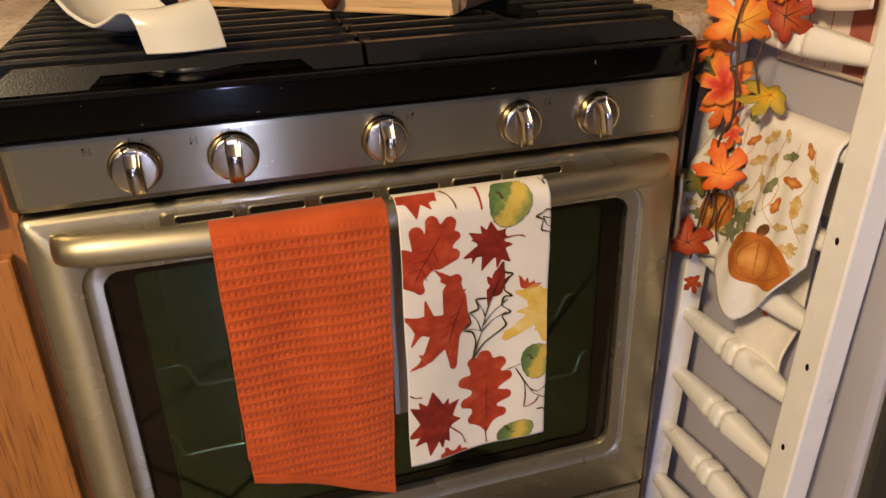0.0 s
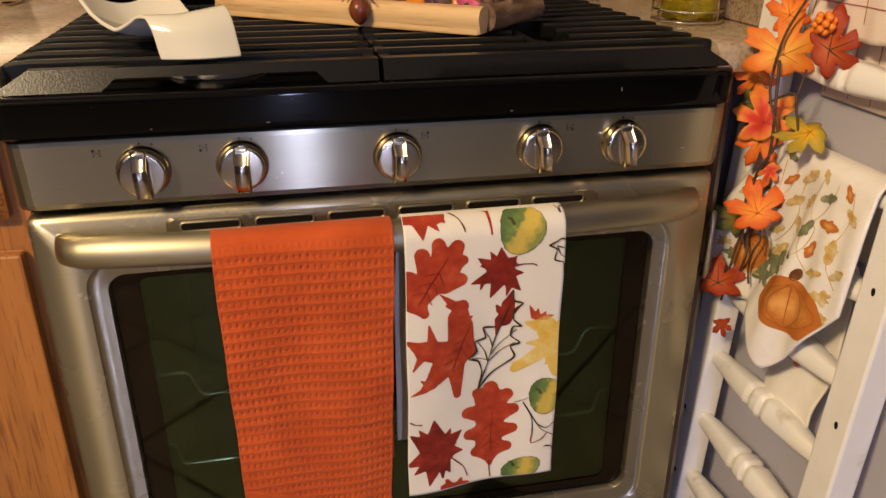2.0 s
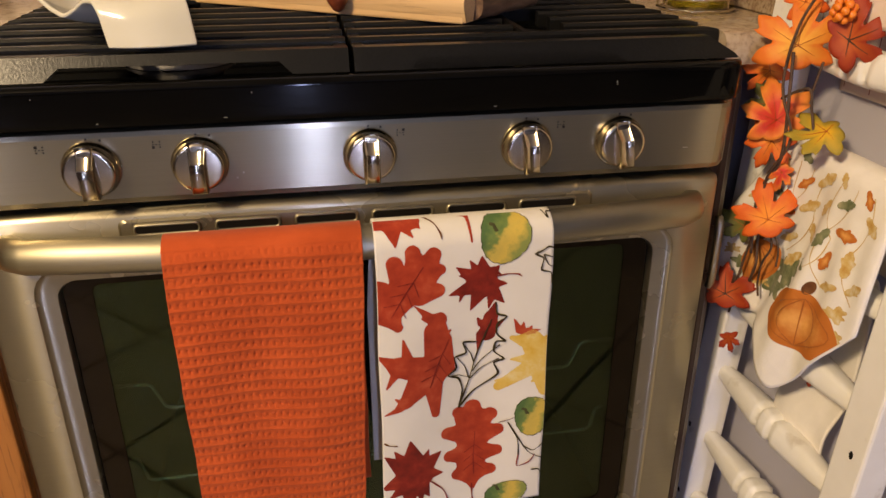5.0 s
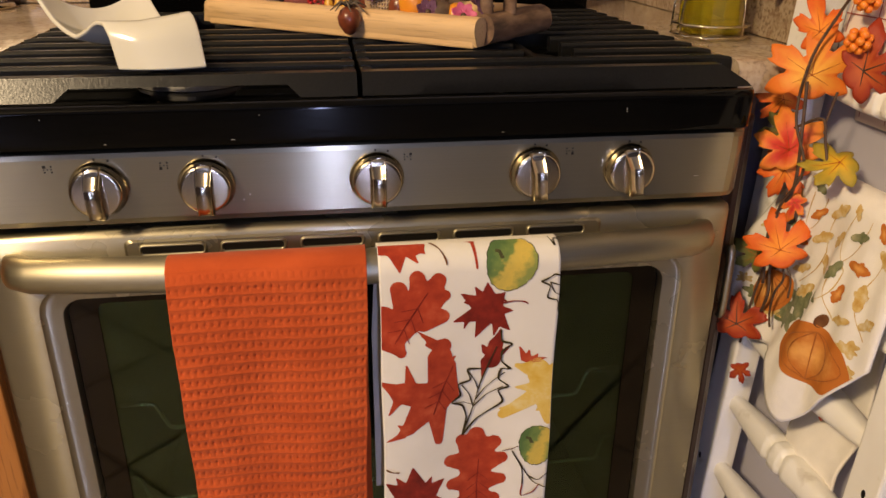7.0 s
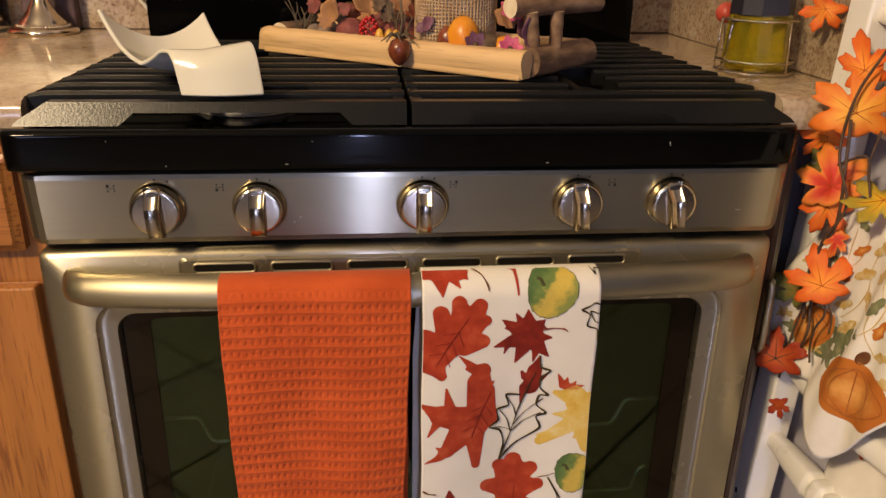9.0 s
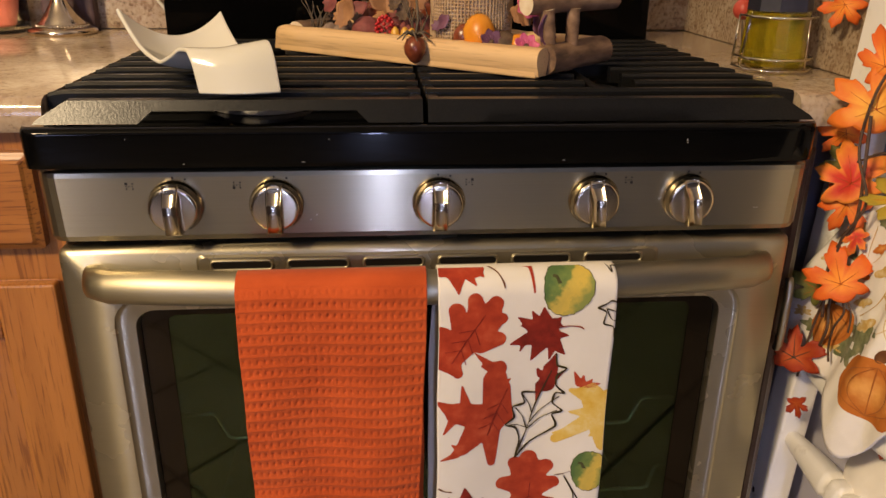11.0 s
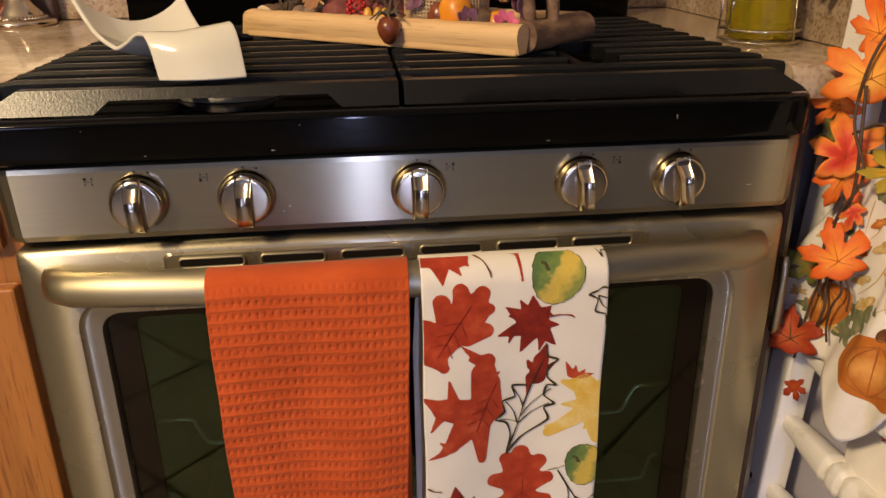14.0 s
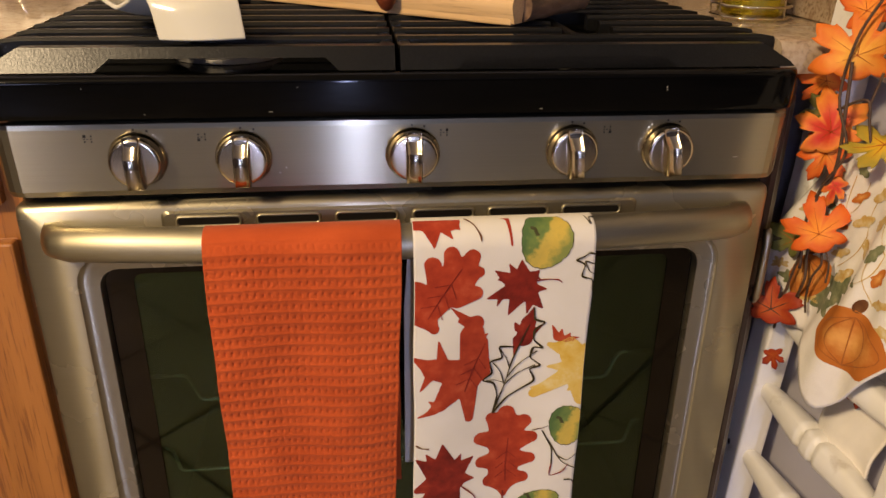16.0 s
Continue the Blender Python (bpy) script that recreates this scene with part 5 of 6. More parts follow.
for cx, cy, cz in ((0.437, -0.040, 0.945), (0.440, -0.038, 0.982)):
    for k in range(16):
        th, ph = 2.4 * k, math.acos(1 - 2 * (k + 0.5) / 16)
        r = 0.009
        c = Vector((cx + r * math.sin(ph) * math.cos(th), cy + r * math.sin(ph) * math.sin(th), cz + r * math.cos(ph)))
        part("berry", lathe([(0, -0.0042), (0.0030, -0.003), (0.0042, 0), (0.0030, 0.003), (0, 0.0042)], 10, m=Matrix.Translation(c)), BERRY_ORANGE, garland, smooth=True)

# ---- white wavy spoon rest ----


def spoon_rest():
    prof = [(0.0, 0.0, 0.0), (0.10, 0.03, 0.014), (0.2, 0.065, 0.027), (0.3, 0.13, 0.0355), (0.4, 0.24, 0.0345), (0.5, 0.37, 0.024), (0.6, 0.50, 0.016), (0.7, 0.63, 0.017), (0.8, 0.76, 0.023), (0.9, 0.89, 0.032), (1.0, 1.0, 0.042)]

    def smooth(v, c):
        k = min(9, int(v * 10))
        q = v * 10 - k
        p0, p1, p2, p3 = (prof[min(10, max(0, k + d))][c] for d in (-1, 0, 1, 2))
        return 0.5 * (2 * p1 + (p2 - p0) * q + (2 * p0 - 5 * p1 + 4 * p2 - p3) * q * q + (3 * p1 - p0 - 3 * p2 + p3) * q ** 3)

    def at(u, v):
        a, h = smooth(v, 1), smooth(v, 2)
        front = Vector((-0.2255 + 0.0745 * u, 0.018 - 0.008 * math.sin(math.pi * u), 0))
        back = Vector((-0.325 + 0.092 * u, 0.118 + 0.085 * u, 0))
        p = front.lerp(back, a)
        edge = abs(2 * u - 1) ** 2
        p.z = 0.9192 + h + ((0.010 + 0.018 * max(0, v - 0.6) / 0.4) * (edge - 0.42) * min(1, max(0, v - 0.35) / 0.3)) + 0.010 * (1 - u) * max(0, v - 0.8) / 0.2
        p.z += 0.007 * max(0.0, u - 0.45) / 0.55 * math.exp(-((v - 0.30) / 0.13) ** 2)
        p.z = max(p.z, 0.9192)
        return p

    ob = part("spoon_rest", grid_mesh(24, 60, at), CERAMIC, smooth=True)
    md = ob.modifiers.new("thick", "SOLIDIFY")
    md.thickness, md.offset = 0.0042, 1
    bv = ob.modifiers.new("soft", "BEVEL")
    bv.width, bv.segments, bv.limit_method = 0.0016, 3, "ANGLE"
    return tagged(ob, "glossy white ceramic wavy dish on the burner grate", "spoon rest")


spoon_rest()

# ---- rustic tray with an autumn arrangement ----
PINE = wood_material("pale_pine", (0.60, 0.37, 0.16), (0.66, 0.43, 0.20), (0.71, 0.50, 0.26), axis=0, rough=0.6, scale=9, grain=0.3)
PINE_END = simple("sawn_end_grain", [(0.3, (0.60, 0.47, 0.30)), (0.7, (0.76, 0.66, 0.48))], 60, 0.7)
BARK = simple("bark", [(0.28, (0.055, 0.030, 0.016)), (0.5, (0.17, 0.095, 0.05)), (0.75, (0.30, 0.19, 0.11))], 70, 0.8, bumps=0.9, stretch=(1, 0.3, 1), detail=6)
TRAY = Matrix.Translation((-0.199, 0.357, 0.9172)) @ Matrix.Rotation(radians(-39), 4, "Z")
tray = thing("wooden_tray", (0, 0, 0), "rustic pale wood tray with bark log sides on the grate", "tray")
tray.matrix_world = TRAY
TLN, TWD = 0.402, 0.160


def half_log(x0, x1, y0, w, h, seed=0, n=10, steps=60):
    """A log split flat on its inner face, lying along x, with a worn rounded end."""
    secs = []
    for i in range(steps + 1):
        q = i / steps
        x = x0 + (x1 - x0) * q
        e = 0.35 + 0.65 * math.sqrt(max(0.0, 1 - max(0, 1 - q / 0.05) ** 2))
        r = 1 + 0.06 * noise.noise((x * 30, seed, 0)) + 0.03 * noise.noise((x * 90, seed, 5))
        mid = y0 + w * 0.5
        ring_pts = []
        for k in range(n + 1):
            ring_pts.append((x, mid - w * 0.5 * e * math.cos(math.pi * k / n), 0.009 + h * (0.5 + 0.5 * e) * r * (0.05 + 0.73 * math.sin(math.pi * (0.04 + 0.92 * k / n)) ** 0.55)))
        secs.append(ring_pts + [(x, y0 + w * 0.82, 0.002), (x, y0 + w * 0.22, 0.002)])
    return loft(secs, None, True, True)


part("front_rail", half_log(0.0, TLN, 0.0, 0.028, 0.030, 1), PINE, tray, "pale peeled log front rail", smooth=True).data.set_sharp_from_angle(angle=radians(50))
part("base_board", box(0.012, TLN - 0.003, 0.004, TWD - 0.004, 0.0, 0.010, 0.002), PINE, tray)
part("back_rail", half_log(0.0, TLN, TWD - 0.028, 0.028, 0.032, 4), PINE, tray, smooth=True)


def round_log(p0, p1, r, seed, ends=PINE_END, parent=None, name="log"):
    a, b = Vector(p0), Vector(p1)
    m = Matrix.Translation(a) @ (b - a).to_track_quat("Z", "Y").to_matrix().to_4x4()
    L = (b - a).length
    bm = bmesh.new()
    n, st = 20, 14
    rows = []
    for j in range(st + 1):
        row = []
        for k in range(n):
            th = 2 * math.pi * k / n
            rr = r * (1 + 0.10 * noise.noise((math.cos(th) * 1.5 + seed, math.sin(th) * 1.5, j * 0.6)))
            row.append(bm.verts.new(m @ Vector((rr * math.cos(th), rr * math.sin(th), L * j / st))))
        rows.append(row)
    for a2, b2 in zip(rows, rows[1:]):
        for k in range(n):
            bm.faces.new((a2[k], a2[(k + 1) % n], b2[(k + 1) % n], b2[k]))
    for row in (rows[0], rows[-1]):
        f = bm.faces.new(row)
        f.material_index = 1
    ob = part(name, bm, [BARK, ends], parent or tray, smooth=True)
    ob.data.set_sharp_from_angle(angle=radians(50))
    return ob


round_log((TLN - 0.006, 0.0285, 0.0175), (TLN + 0.004, TWD, 0.0175), 0.0165, 1, BARK, name="side_log")
round_log((0.018, 0.03, 0.020), (0.018, TWD - 0.03, 0.020), 0.016, 2, name="side_log")
# branch handle on two stubs
round_log((TLN - 0.008, 0.044, 0.026), (TLN - 0.012, 0.040, 0.070), 0.0085, 3, name="handle_stub")
round_log((TLN + 0.002, 0.080, 0.030), (TLN + 0.002, 0.080, 0.070), 0.0075, 5, name="handle_stub")
round_log((TLN - 0.026, 0.018, 0.076), (TLN + 0.020, 0.15, 0.078), 0.0115, 6, name="handle_branch")

BURLAP = cloth_material("burlap", [(0.3, (0.34, 0.22, 0.12)), (0.7, (0.50, 0.36, 0.22))], 50)
WAX = simple("cream_wax", [(0.3, (0.62, 0.46, 0.28)), (0.7, (0.70, 0.54, 0.35))], 20, 0.5)


def on_tray(x, y, z=0.0):
    return TRAY @ Vector((x, y, 0.0102 + z))


def burlap_candle():
    c = thing("pillar_candle", on_tray(0.262, 0.088), "cream pillar candle wrapped in open-weave burlap on the tray", "candle")
    part("wax", lathe([(0.046, 0), (0.047, 0.004), (0.047, 0.118), (0.044, 0.122), (0, 0.121)], 40), WAX, c, smooth=False)
    # open weave: threads round and up
    b = bmesh.new()
    for k in range(26):
        z = 0.006 + k * 0.0042
        ring_pts = [((0.0492 + 0.0006 * math.sin(34 * th + math.pi * k)) * math.cos(th), (0.0492 + 0.0006 * math.sin(34 * th + math.pi * k)) * math.sin(th), z + 0.0006 * math.sin(5 * th + k)) for th in [2 * math.pi * q / 72 for q in range(73)]]
        tube(ring_pts, 0.0012, 5, b)
    part("weft_threads", b, BURLAP, c, "coarse tan burlap threads", smooth=True)
    b = bmesh.new()
    for k in range(72):
        th = 2 * math.pi * k / 72
        tube([((0.0498 + 0.0005 * math.sin(z * 5 + k)) * math.cos(th + 0.01 * math.sin(z)), (0.0498 + 0.0005 * math.sin(z * 5 + k)) * math.sin(th + 0.01 * math.sin(z)), 0.002 + 0.0112 * z) for z in range(11)], 0.0011, 5, b)
    part("warp_threads", b, BURLAP, c, smooth=True)


burlap_candle()

PINECONE = simple("pinecone_scale", [(0.3, (0.045, 0.025, 0.014)), (0.7, (0.14, 0.085, 0.045))], 120, 0.75)
ACORN = simple("grey_pod", [(0.3, (0.13, 0.085, 0.06)), (0.7, (0.26, 0.19, 0.14))], 90, 0.7, bumps=0.5)
ROSE = simple("dried_rose", [(0.3, (0.12, 0.025, 0.022)), (0.7, (0.26, 0.07, 0.055))], 60, 0.7)
BERRY_RED = simple("red_berry", [(0.3, (0.42, 0.012, 0.016)), (0.7, (0.55, 0.025, 0.025))], 200, 0.3)
GOURD = simple("orange_gourd", [(0.3, (0.62, 0.20, 0.012)), (0.7, (0.75, 0.32, 0.02))], 40, 0.35)
CORN = simple("yellow_kernel", [(0.3, (0.50, 0.24, 0.02)), (0.7, (0.66, 0.38, 0.05))], 90, 0.4)
PINK = simple("pink_petal", [(0.3, (0.50, 0.07, 0.16)), (0.7, (0.66, 0.15, 0.27))], 90, 0.6)
PLUM = simple("plum_petal", [(0.3, (0.09, 0.03, 0.06)), (0.7, (0.20, 0.08, 0.13))], 90, 0.6)
DRY = simple("dried_leaf", [(0.3, (0.20, 0.085, 0.03)), (0.7, (0.40, 0.20, 0.08))], 40, 0.7, bumps=0.5)
ACORN_RED = simple("glossy_brown_pod", [(0.3, (0.10, 0.022, 0.010)), (0.7, (0.24, 0.06, 0.022))], 70, 0.28, bumps=0.3)
TWIG = simple("grey_twig", [(0.3, (0.06, 0.045, 0.03)), (0.7, (0.15, 0.11, 0.07))], 120, 0.85)


def ball(name, at, r, mat, squash=1.0, label="", category="", ribs=0, group="filler on the tray"):
    n = 28
    bm = bmesh.new()
    prof = [(math.sin(math.pi * k / 12), -math.cos(math.pi * k / 12)) for k in range(13)]
    lathe([(max(1e-6, a), b) for a, b in prof], n, bm)
    for v in bm.verts:
        th = math.atan2(v.co.y, v.co.x)
        q = 1 + (0.09 * abs(math.cos(th * ribs / 2)) - 0.05 if ribs else 0.06 * noise.noise(v.co * 2 + Vector(at) * 40))
        v.co = Vector((v.co.x * q * r, v.co.y * q * r, v.co.z * r * squash + r * squash))
    ob = part(name, bm, mat, smooth=True)
    ob.location = at
    return tagged(ob, label, category, group)


def flower(at, r, mat, facing, label):
    f = thing("silk_flower", at, label, "flower", "filler on the tray")
    fv = Vector(facing).normalized()
    rot = fv.to_track_quat("Z", "Y").to_matrix().to_4x4()
    for k in range(7):
        a = Matrix.Rotation(2 * math.pi * k / 7, 4, "Z")
        bm = grid_mesh(6, 6, lambda u, v: rot @ a @ Vector((r * (0.12 + 0.88 * v), r * 0.42 * (u - 0.5) * math.sin(math.pi * min(1, 0.15 + v * 0.8)) * 2, r * (0.25 * v * v + 0.15 * (u - 0.5) ** 2))))
        p = part("petal", bm, mat, f, smooth=True)
        p.modifiers.new("thick", "SOLIDIFY").thickness = 0.0006
    part("flower_centre", lathe([(0.22 * r, 0), (0.2 * r, 0.12 * r), (0, 0.2 * r)], 10, m=rot), PINECONE, f, smooth=True)
    part("flower_stem", tube([(0, 0, 0), rot @ Vector((0, 0, -0.3 * r)), (0.002, 0.004, -0.9 * r - 0.006)], 0.0009, 5), TWIG, f, smooth=True)


def pinecone(at, r, h):
    pc = thing("pinecone", at, "small dark brown pinecone on the tray", "pinecone", "filler on the tray")
    b = bmesh.new()
    for k in range(70):
        q = k / 70
        th = 2.39996 * k
        rr = r * math.sin(math.pi * (0.12 + 0.82 * q)) ** 0.8
        m = Matrix.Translation((0, 0, 0.002 + h * q)) @ Matrix.Rotation(th, 4, "Z") @ Matrix.Rotation(radians(-35 + 50 * q), 4, "Y")
        box(rr * 0.3, rr, -r * 0.17, r * 0.17, -0.0010, 0.0010, bm=b)
        for v in list(b.verts)[-8:]:
            v.co = m @ v.co
    part("scales", b, PINECONE, pc)
    part("core", lathe([(r * 0.3, 0), (r * 0.45, h * 0.4), (r * 0.2, h * 0.9), (0, h)], 12), PINECONE, pc)


def twigs(at, n, h):
    t0 = thing("twig_sprig", at, "dry grey-brown twig sprig at the end of the tray", "twig", "filler on the tray")
    for k in range(n):
        th, ln = 2.4 * k, h * (0.6 + 0.4 * hash01(k))
        pts = [(0.0015 * math.cos(th), 0.0015 * math.sin(th), 0)]
        for j in range(1, 5):
            pts.append((0.010 * j / 4 * math.cos(th + 0.3 * j) * (1 + hash01(k, j)), 0.010 * j / 4 * math.sin(th + 0.3 * j) * (1 + hash01(k, j + 5)), ln * j / 4))
        part("twig", tube(pts, 0.0014, 5, None, lambda q: 1 - 0.6 * q), TWIG, t0, smooth=True)


pinecone(on_tray(0.050, 0.075), 0.017, 0.045)
pinecone(on_tray(0.075, 0.11), 0.018, 0.05)
twigs(on_tray(0.040, 0.048), 9, 0.062)
twigs(on_tray(0.205, 0.052), 7, 0.07)
for k, (x, y, r) in enumerate(((0.068, 0.044, 0.012), (0.092, 0.040, 0.013), (0.105, 0.065, 0.014), (0.083, 0.066, 0.012))):
    ball("seed_pod", on_tray(x, y), r, ACORN, 1.1, "rough grey-brown seed pod on the tray", "seed pod")
for k, (x, y, r) in enumerate(((0.128, 0.048, 0.021), (0.150, 0.068, 0.020), (0.165, 0.045, 0.015), (0.115, 0.088, 0.02), (0.185, 0.095, 0.022), (0.145, 0.095, 0.02))):
    rs = ball("dried_rose", on_tray(x, y), r, ROSE, 0.9, "dusky maroon dried rose head on the tray", "flower", 7)
ball("seed_pod", on_tray(0.335, 0.045), 0.0165, PINECONE, 1.0, "dark brown round seed pod on the tray", "seed pod")
ball("small_gourd", on_tray(0.306, 0.036, 0.004), 0.019, GOURD, 1.25, "small smooth orange gourd leaning on the candle", "gourd")
ball("small_gourd", on_tray(0.352, 0.050), 0.013, GOURD, 1.2, "small ribbed orange gourd on the tray", "gourd", 8)
ball("chestnut", on_tray(0.288, 0.032, 0.006), 0.013, ACORN_RED, 1.3, "glossy copper-brown chestnut on the tray", "chestnut")
berries = thing("berry_cluster", on_tray(0.168, 0.034), "cluster of small bright red berries on the tray", "berries", "filler on the tray")
for k in range(60):
    th, ph = 2.4 * k, math.acos(1 - 2 * (k + 0.5) / 60)
    r = 0.0115
    part("berry", lathe([(0, -0.0023), (0.0016, -0.0016), (0.0023, 0), (0.0016, 0.0016), (0, 0.0023)], 7, m=Matrix.Translation((r * math.sin(ph) * math.cos(th), r * math.sin(ph) * math.sin(th), 0.024 + 1.5 * r * math.cos(ph)))), BERRY_RED, berries, smooth=True)
for x, y, h in ((0.186, 0.032, 0.030), (0.198, 0.036, 0.026), (0.210, 0.034, 0.028)):
    ob = ball("corn_kernel_cob", on_tray(x, y), 0.0062, CORN, 2.4, "small yellow ornamental corn cob on the tray", "corn", 8)
flower(on_tray(0.330, 0.024, 0.022), 0.015, PLUM, (0.2, -0.8, 0.4), "dark plum silk flower with a pale centre")
flower(on_tray(0.372, 0.030, 0.020), 0.015, PINK, (0.1, -0.8, 0.5), "bright pink silk flower at the tray corner")
flower(on_tray(0.362, 0.052, 0.060), 0.016, PINK, (0.0, -0.8, 0.5), "bright pink silk flower on a tall stem")
flower(on_tray(0.345, 0.030, 0.008), 0.011, GOURD, (0.0, -0.6, 0.8), "small orange silk flower on the tray")


def dry_leaf(at, size, facing, turn, mat, label):
    lf = part("dried_leaf", put_polar(lambda x, y, l: Vector(at) + lf_side(facing) * x + lf_up(facing) * y + Vector(facing).normalized() * (0.35 * abs(x) + 2.5 * y * y / size * 0.2), 0, 0, lambda th: 0.42 + 0.58 * max(0.0, math.cos(th)) ** 1.6 + 0.07 * math.cos(7 * th), size * 0.85, size, turn, 0, 40, 4), mat, smooth=True)
    lf.modifiers.new("thick", "SOLIDIFY").thickness = 0.0007
    tagged(lf, label, "leaf", "filler on the tray")


def lf_side(f):
    return Vector((0, 0, 1)).cross(Vector(f).normalized()).normalized()


def lf_up(f):
    return Vector(f).normalized().cross(lf_side(f))


dry_leaf(on_tray(0.110, 0.022, 0.034), 0.026, (-0.3, -0.8, 0.3), -30, DRY, "curled tan dried leaf among the roses")
dry_leaf(on_tray(0.200, 0.060, 0.058), 0.030, (-0.1, -0.8, 0.3), 20, DRY, "curled tan dried leaf beside the candle")
dry_leaf(on_tray(0.150, 0.060, 0.050), 0.028, (0.2, -0.8, 0.4), 60, DRY, "curled brown dried leaf among the roses")
dry_leaf(on_tray(0.372, 0.075, 0.030), 0.028, (0.3, -0.8, 0.3), 40, PLUM, "dusky purple dried leaf near the branch handle")
dry_leaf(on_tray(0.390, 0.036, 0.030), 0.022, (0.5, -0.8, 0.3), 10, PLUM, "dusky purple dried leaf near the tray corner")
for k in range(16):
    x, y = 0.055 + 0.30 * hash01(k, 11), 0.030 + 0.10 * hash01(k, 12)
    if abs(x - 0.262) < 0.058 and y > 0.036:
        x -= 0.12
    dry_leaf(on_tray(x, y, 0.030 + 0.034 * hash01(k, 13)), 0.017 + 0.010 * hash01(k, 14), (hash01(k, 15) - 0.6, -0.8, 0.2 + 0.6 * hash01(k, 16)), 360 * hash01(k, 17), (DRY, ROSE, PLUM, DRY, PINECONE)[k % 5],
             ("curled tan dried leaf in the arrangement", "curled maroon dried leaf in the arrangement", "dusky purple dried leaf in the arrangement", "curled tan dried leaf in the arrangement", "dark brown dried leaf in the arrangement")[k % 5])
for k, (x, y, r) in enumerate(((0.098, 0.095, 0.019), (0.125, 0.118, 0.021), (0.165, 0.122, 0.021), (0.20, 0.125, 0.02), (0.212, 0.062, 0.012), (0.182, 0.068, 0.016))):
    ball("dried_rose", on_tray(x, y, 0.010 if k < 4 else 0.0), r, ROSE if k % 2 else ACORN_RED, 1.1, "dusky maroon dried bloom heaped on the tray" if k % 2 else "glossy brown dried bloom heaped on the tray", "flower", 7)
# pod on a sprig that hangs over the front rail
sprig = thing("hanging_pod_sprig", on_tray(0.247, -0.010, 0.020), "glossy brown pod with dry sepals hanging over the rail", "seed pod")
part("pod", lathe([(0, -0.026), (0.006, -0.023), (0.012, -0.014), (0.0135, -0.006), (0.010, 0.002), (0.004, 0.006), (0, 0.0065)], 18), ACORN_RED, sprig, smooth=True)
for k in range(7):
    th = 2 * math.pi * k / 7
    pts = [(0, 0, 0.006), (0.010 * math.cos(th), 0.010 * math.sin(th), 0.011), (0.021 * math.cos(th + 0.3), 0.021 * math.sin(th + 0.3), 0.005 - 0.006 * hash01(k))]
    part("sepal", tube(pts, 0.0022, 5, None, lambda q: 1.1 - 0.8 * q), TWIG, sprig, smooth=True)
part("stem", tube([(0, 0, 0.006), (0.004, 0.010, 0.022), (0.004, 0.030, 0.040), (0.002, 0.036, 0.052)], 0.0015, 6), TWIG, sprig, smooth=True)

# ---- oil bottle in a wire caddy ----


def glass_material(name, colour, trans, rough, ior=1.47):
    m, t, b = nodes(name)
    c, _ = noise_ramp(t, [(0.3, tuple(q * 0.92 for q in colour)), (0.7, colour)], 30)
    t.links.new(c, b.inputs["Base Color"])
    b.inputs["Transmission Weight"].default_value, b.inputs["Roughness"].default_value, b.inputs["IOR"].default_value = trans, rough, ior
    return m


GLASS = glass_material("clear_glass", (0.92, 0.94, 0.88), 1.0, 0.01)
OIL = glass_material("olive_oil", (0.92, 0.76, 0.05), 0.72, 0.03, 1.2)
BX, BY = 0.429, 0.205
bottle = thing("oil_bottle", (BX, BY, CT + 0.0047), "glass bottle of golden olive oil with a dark cap", "bottle")


def oct_ring(r, z, cut=0.32):
    out = []
    for a in range(4):
        for sd in (-1, 1):
            th = radians(45 + 90 * a) + sd * cut
            out.append((r * 1.16 * math.cos(th), r * 1.16 * math.sin(th), z))
    return out


part("oil", loft([oct_ring(r, z) for r, z in ((0.030, 0.003), (0.0322, 0.006), (0.0302, 0.05), (0.0290, 0.064))], None, True, True), OIL, bottle, "golden green olive oil")
part("glass", loft([oct_ring(r, z) for r, z in ((0.032, 0.0), (0.034, 0.004), (0.032, 0.05), (0.0305, 0.09), (0.022, 0.115), (0.012, 0.13), (0.012, 0.16))], None, True, True), GLASS, bottle)
part("label_band", loft([oct_ring(r, z) for r, z in ((0.0318, 0.066), (0.0312, 0.088))]), simple("dark_label", [(0.3, (0.012, 0.012, 0.02)), (0.7, (0.03, 0.03, 0.045))], 30, 0.5), bottle, "dark navy label")
caddy = thing("wire_caddy", (BX, BY, CT), "chrome wire caddy round the oil bottle", "caddy")
for nm, r, z in (("base_wire", 0.040, 0.003), ("base_wire", 0.040, 0.016), ("top_wire", 0.0375, 0.064)):
    rg = oct_ring(r, z)
    part(nm, tube(rg + [rg[0]], 0.0016, 6), CHROME, caddy, smooth=True)
for k in (0, 3, 6):
    a, b = oct_ring(0.040, 0.003)[k], oct_ring(0.0375, 0.064)[k]
    part("upright_wire", tube([a, b], 0.0013, 6), CHROME, caddy, smooth=True)
part("handle_wire", tube([(-0.040, 0.0, 0.003), (-0.034, 0.004, 0.05), (-0.024, 0.004, 0.10), (-0.020, 0.0, 0.16)], 0.0018, 6), CHROME, caddy, smooth=True)
orn = ball("red_pomegranate", (0.405, 0.25, CT + 0.055), 0.013, simple("red_fruit_skin", [(0.3, (0.42, 0.05, 0.03)), (0.7, (0.55, 0.10, 0.06))], 60, 0.4), 1.0, "small red fruit pick beside the oil bottle", "ornament", 6, "picks by the bottle")
part("pick", tube([(0, 0, 0.002), (0.004, 0.0, -0.03), (0.006, 0.002, -0.055)], 0.0012, 6), TWIG, orn, smooth=True)
pick = silk_leaf((0.462, 0.15, 0.995), 0.030, 160, (-0.5, -0.8, 0.1), LEAF_ORANGE, seed=3)

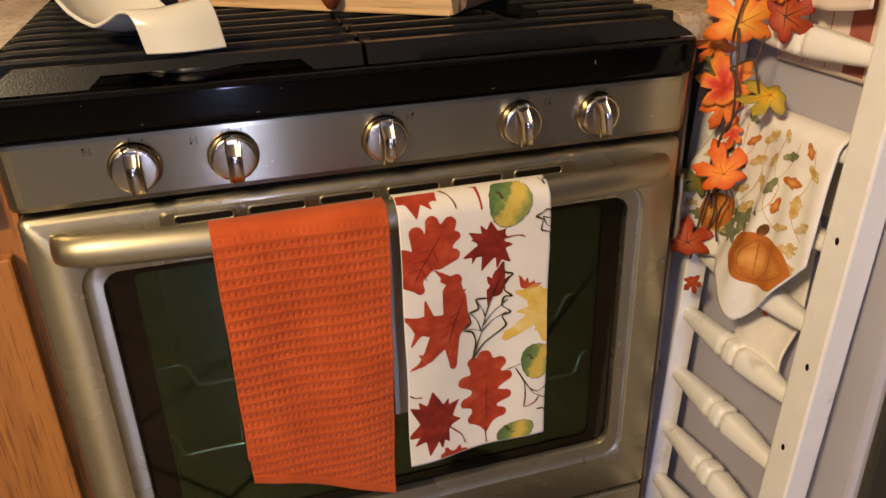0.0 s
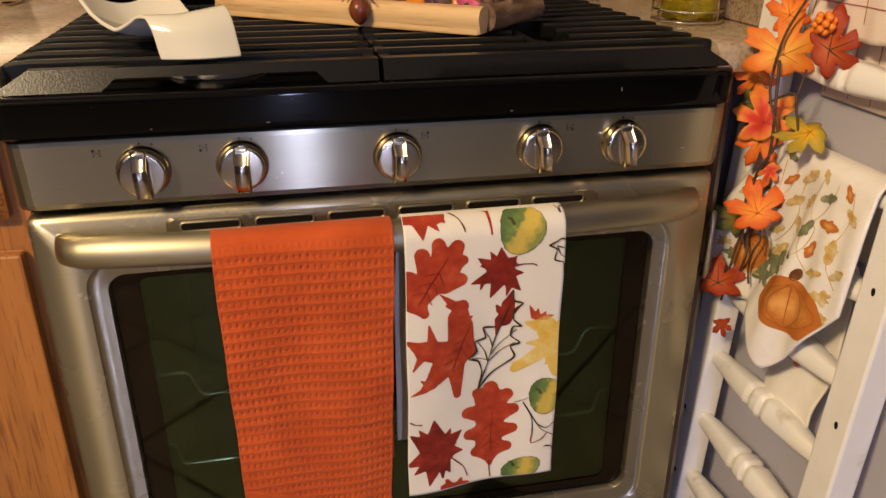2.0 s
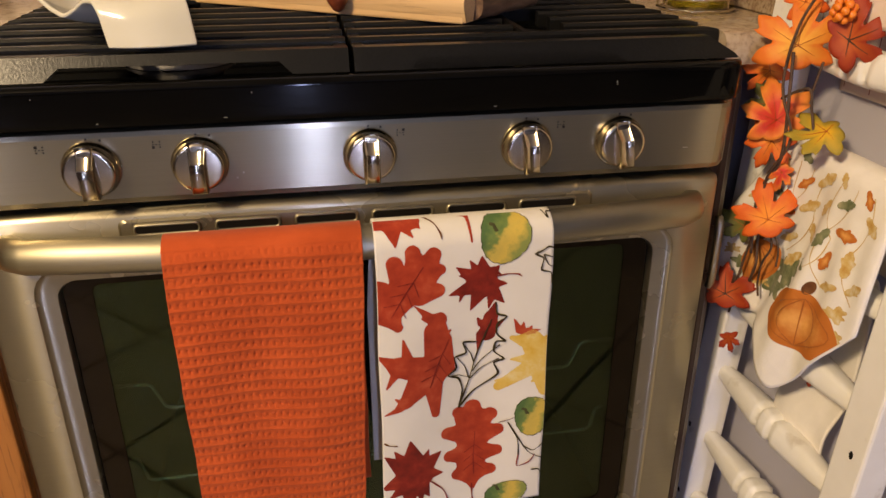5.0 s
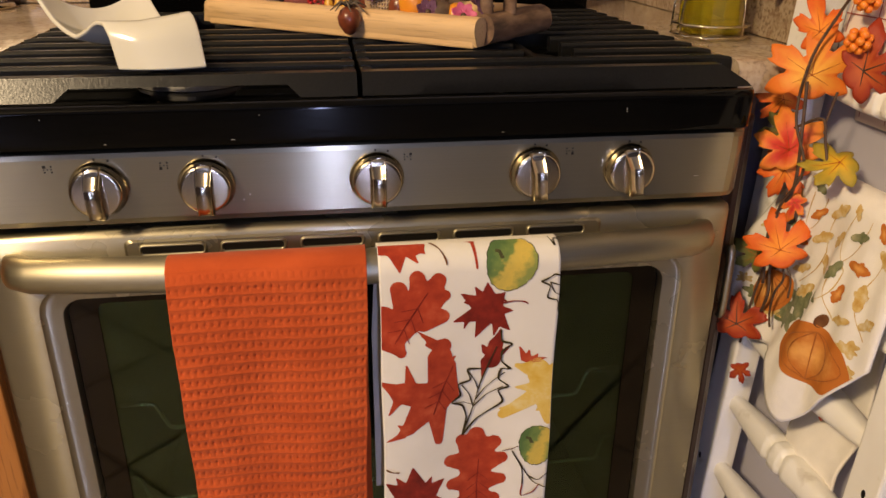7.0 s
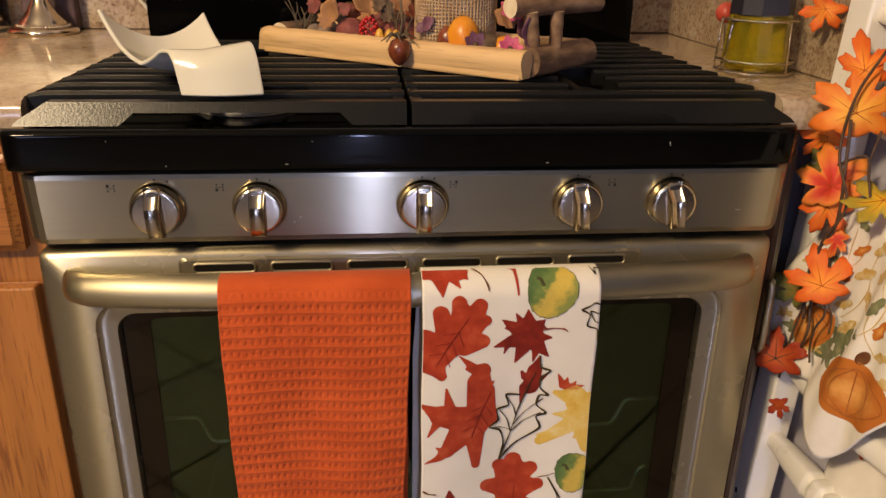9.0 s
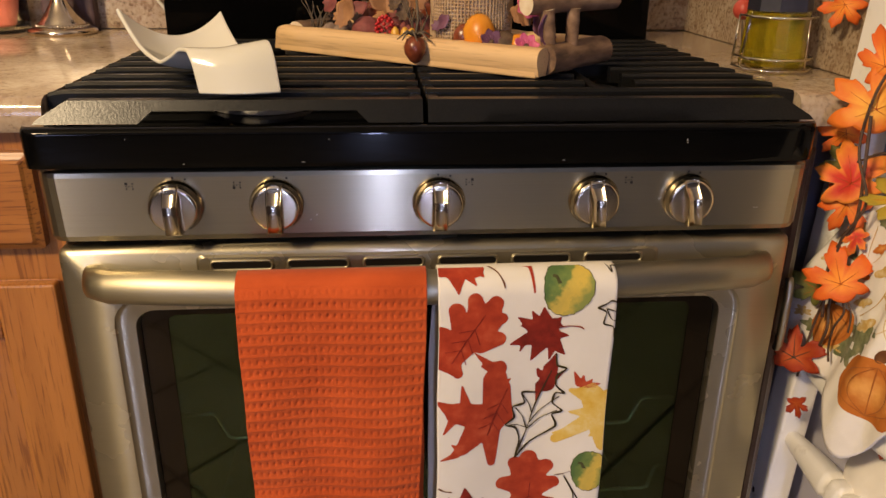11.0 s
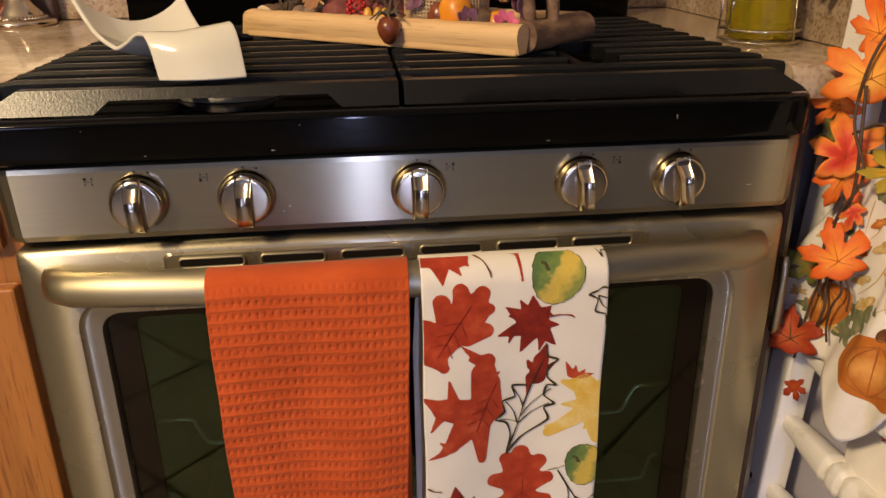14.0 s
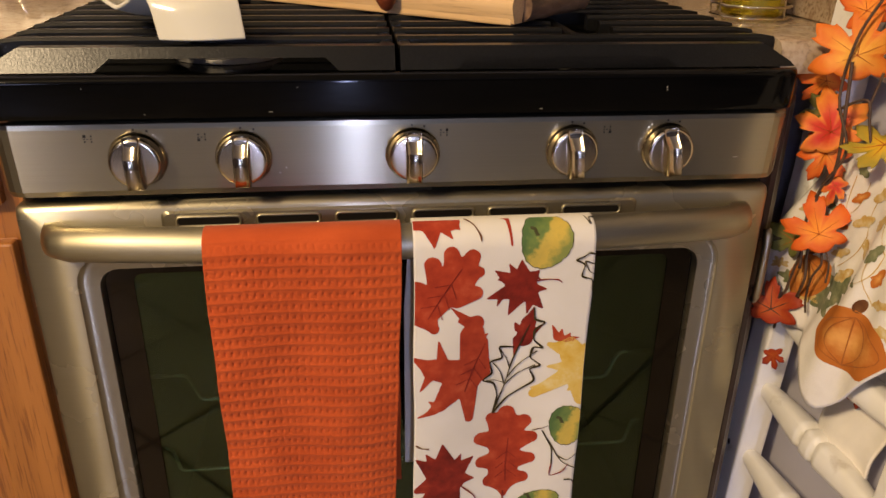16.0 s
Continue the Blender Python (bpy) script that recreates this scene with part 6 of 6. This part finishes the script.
# ---- left counter: pedestal, jar candle, dark box ----
SILVER = simple("tarnished_silver", [(0.3, (0.55, 0.46, 0.35)), (0.7, (0.72, 0.63, 0.50))], 40, 0.18, 1.0, bumps=0.1)
ped = thing("pedestal_stand", (-0.552, 0.585, CT), "silver pedestal with a rope-edged round foot", "pedestal")
part("foot", lathe([(0.050, 0), (0.052, 0.004), (0.050, 0.008), (0.044, 0.010), (0.036, 0.013), (0.034, 0.018), (0.024, 0.030), (0.013, 0.048), (0.0085, 0.066), (0.011, 0.078), (0.008, 0.09), (0.008, 0.15), (0.02, 0.16), (0, 0.162)], 40), SILVER, ped, smooth=True)
b = bmesh.new()
for k in range(48):
    th = 2 * math.pi * k / 48
    tube([(0.0395 * math.cos(th), 0.0395 * math.sin(th), 0.0105), (0.0375 * math.cos(th + 0.1), 0.0375 * math.sin(th + 0.1), 0.0150)], 0.0018, 5, b)
part("rope_edge", b, SILVER, ped, smooth=True)
jar = thing("jar_candle", (-0.657, 0.60, CT), "coral wax candle in a clear glass jar", "candle")
part("wax", lathe([(0.040, 0.010), (0.043, 0.014), (0.043, 0.075), (0, 0.076)], 32), simple("coral_wax", [(0.3, (0.72, 0.16, 0.09)), (0.7, (0.80, 0.22, 0.13))], 20, 0.4), jar, "coral pink wax", smooth=False)
part("glass", lathe([(0.044, 0.0), (0.048, 0.004), (0.048, 0.11), (0.045, 0.112), (0.0445, 0.108), (0.0445, 0.008), (0, 0.006)], 36), GLASS, jar, smooth=True).visible_shadow = False
dbox = tagged(part("storage_box", box(-0.598, -0.515, 0.628, 0.655, CT, CT + 0.16, 0.004), simple("dark_plum_board", [(0.3, (0.05, 0.025, 0.028)), (0.7, (0.10, 0.055, 0.055))], 40, 0.6)), "dark plum box standing against the backsplash", "box")
cord = tagged(part("power_cord", tube([(-0.44, 0.645, CT + 0.10), (-0.425, 0.645, CT + 0.06), (-0.405, 0.64, CT + 0.035), (-0.39, 0.635, CT + 0.02), (-0.386, 0.60, CT + 0.003)], 0.003, 8), CERAMIC, smooth=True), "pale cord running down behind the range", "cord")

# ---- floor tiles, laid on the diagonal ----
TS, TG = 0.33, 0.007
tile_me = None
for i in range(-20, 21):
    for j in range(-20, 21):
        cx = -0.25 + (i - j) * (TS + TG) * math.sqrt(0.5)
        cy = -1.1 + (i + j) * (TS + TG) * math.sqrt(0.5)
        if not (-1.9 < cx < 1.7 and -4.9 < cy < -0.26):
            continue
        if tile_me is None:
            first = part("tile", box(-TS / 2, TS / 2, -TS / 2, TS / 2, -0.006, 0.0, 0.003, 1), TILE, floor)
            tile_me = first.data
            ob = first
        else:
            ob = new("tile", tile_me)
            ob.parent = floor
        ob.matrix_local = Matrix.Translation((cx, cy, 0)) @ Matrix.Rotation(radians(45), 4, "Z")

# small paint specks and scuffs on the range
SPECK = simple("pale_speck", [(0.3, (0.22, 0.21, 0.20)), (0.7, (0.32, 0.31, 0.29))], 50, 0.5)
for sx, sy, sz, w, h in ((0.241, -0.0191, 0.879, 0.0008, 0.0022), (0.2415, -0.0191, 0.8765, 0.0011, 0.0009), (-0.29, -0.0191, 0.884, 0.0006, 0.0008), (-0.105, -0.0191, 0.883, 0.0009, 0.0009),
                         (-0.13, -0.0191, 0.861, 0.0035, 0.0005), (-0.24, -0.0191, 0.860, 0.0018, 0.0005), (0.12, -0.0191, 0.860, 0.0028, 0.0005), (0.33, -0.0019, 0.803, 0.0050, 0.0004), (-0.127, -0.0019, 0.798, 0.0016, 0.0012), (-0.121, -0.0019, 0.803, 0.0012, 0.0014)):
    if sz > 0.855:
        sy = -0.0171 - (sz - 0.861) * 0.062
    part("speck", box(sx - w * 0.5, sx + w * 0.5, sy - 0.0001, sy + 0.0006, sz - h * 0.5, sz + h * 0.5), SPECK, stove)
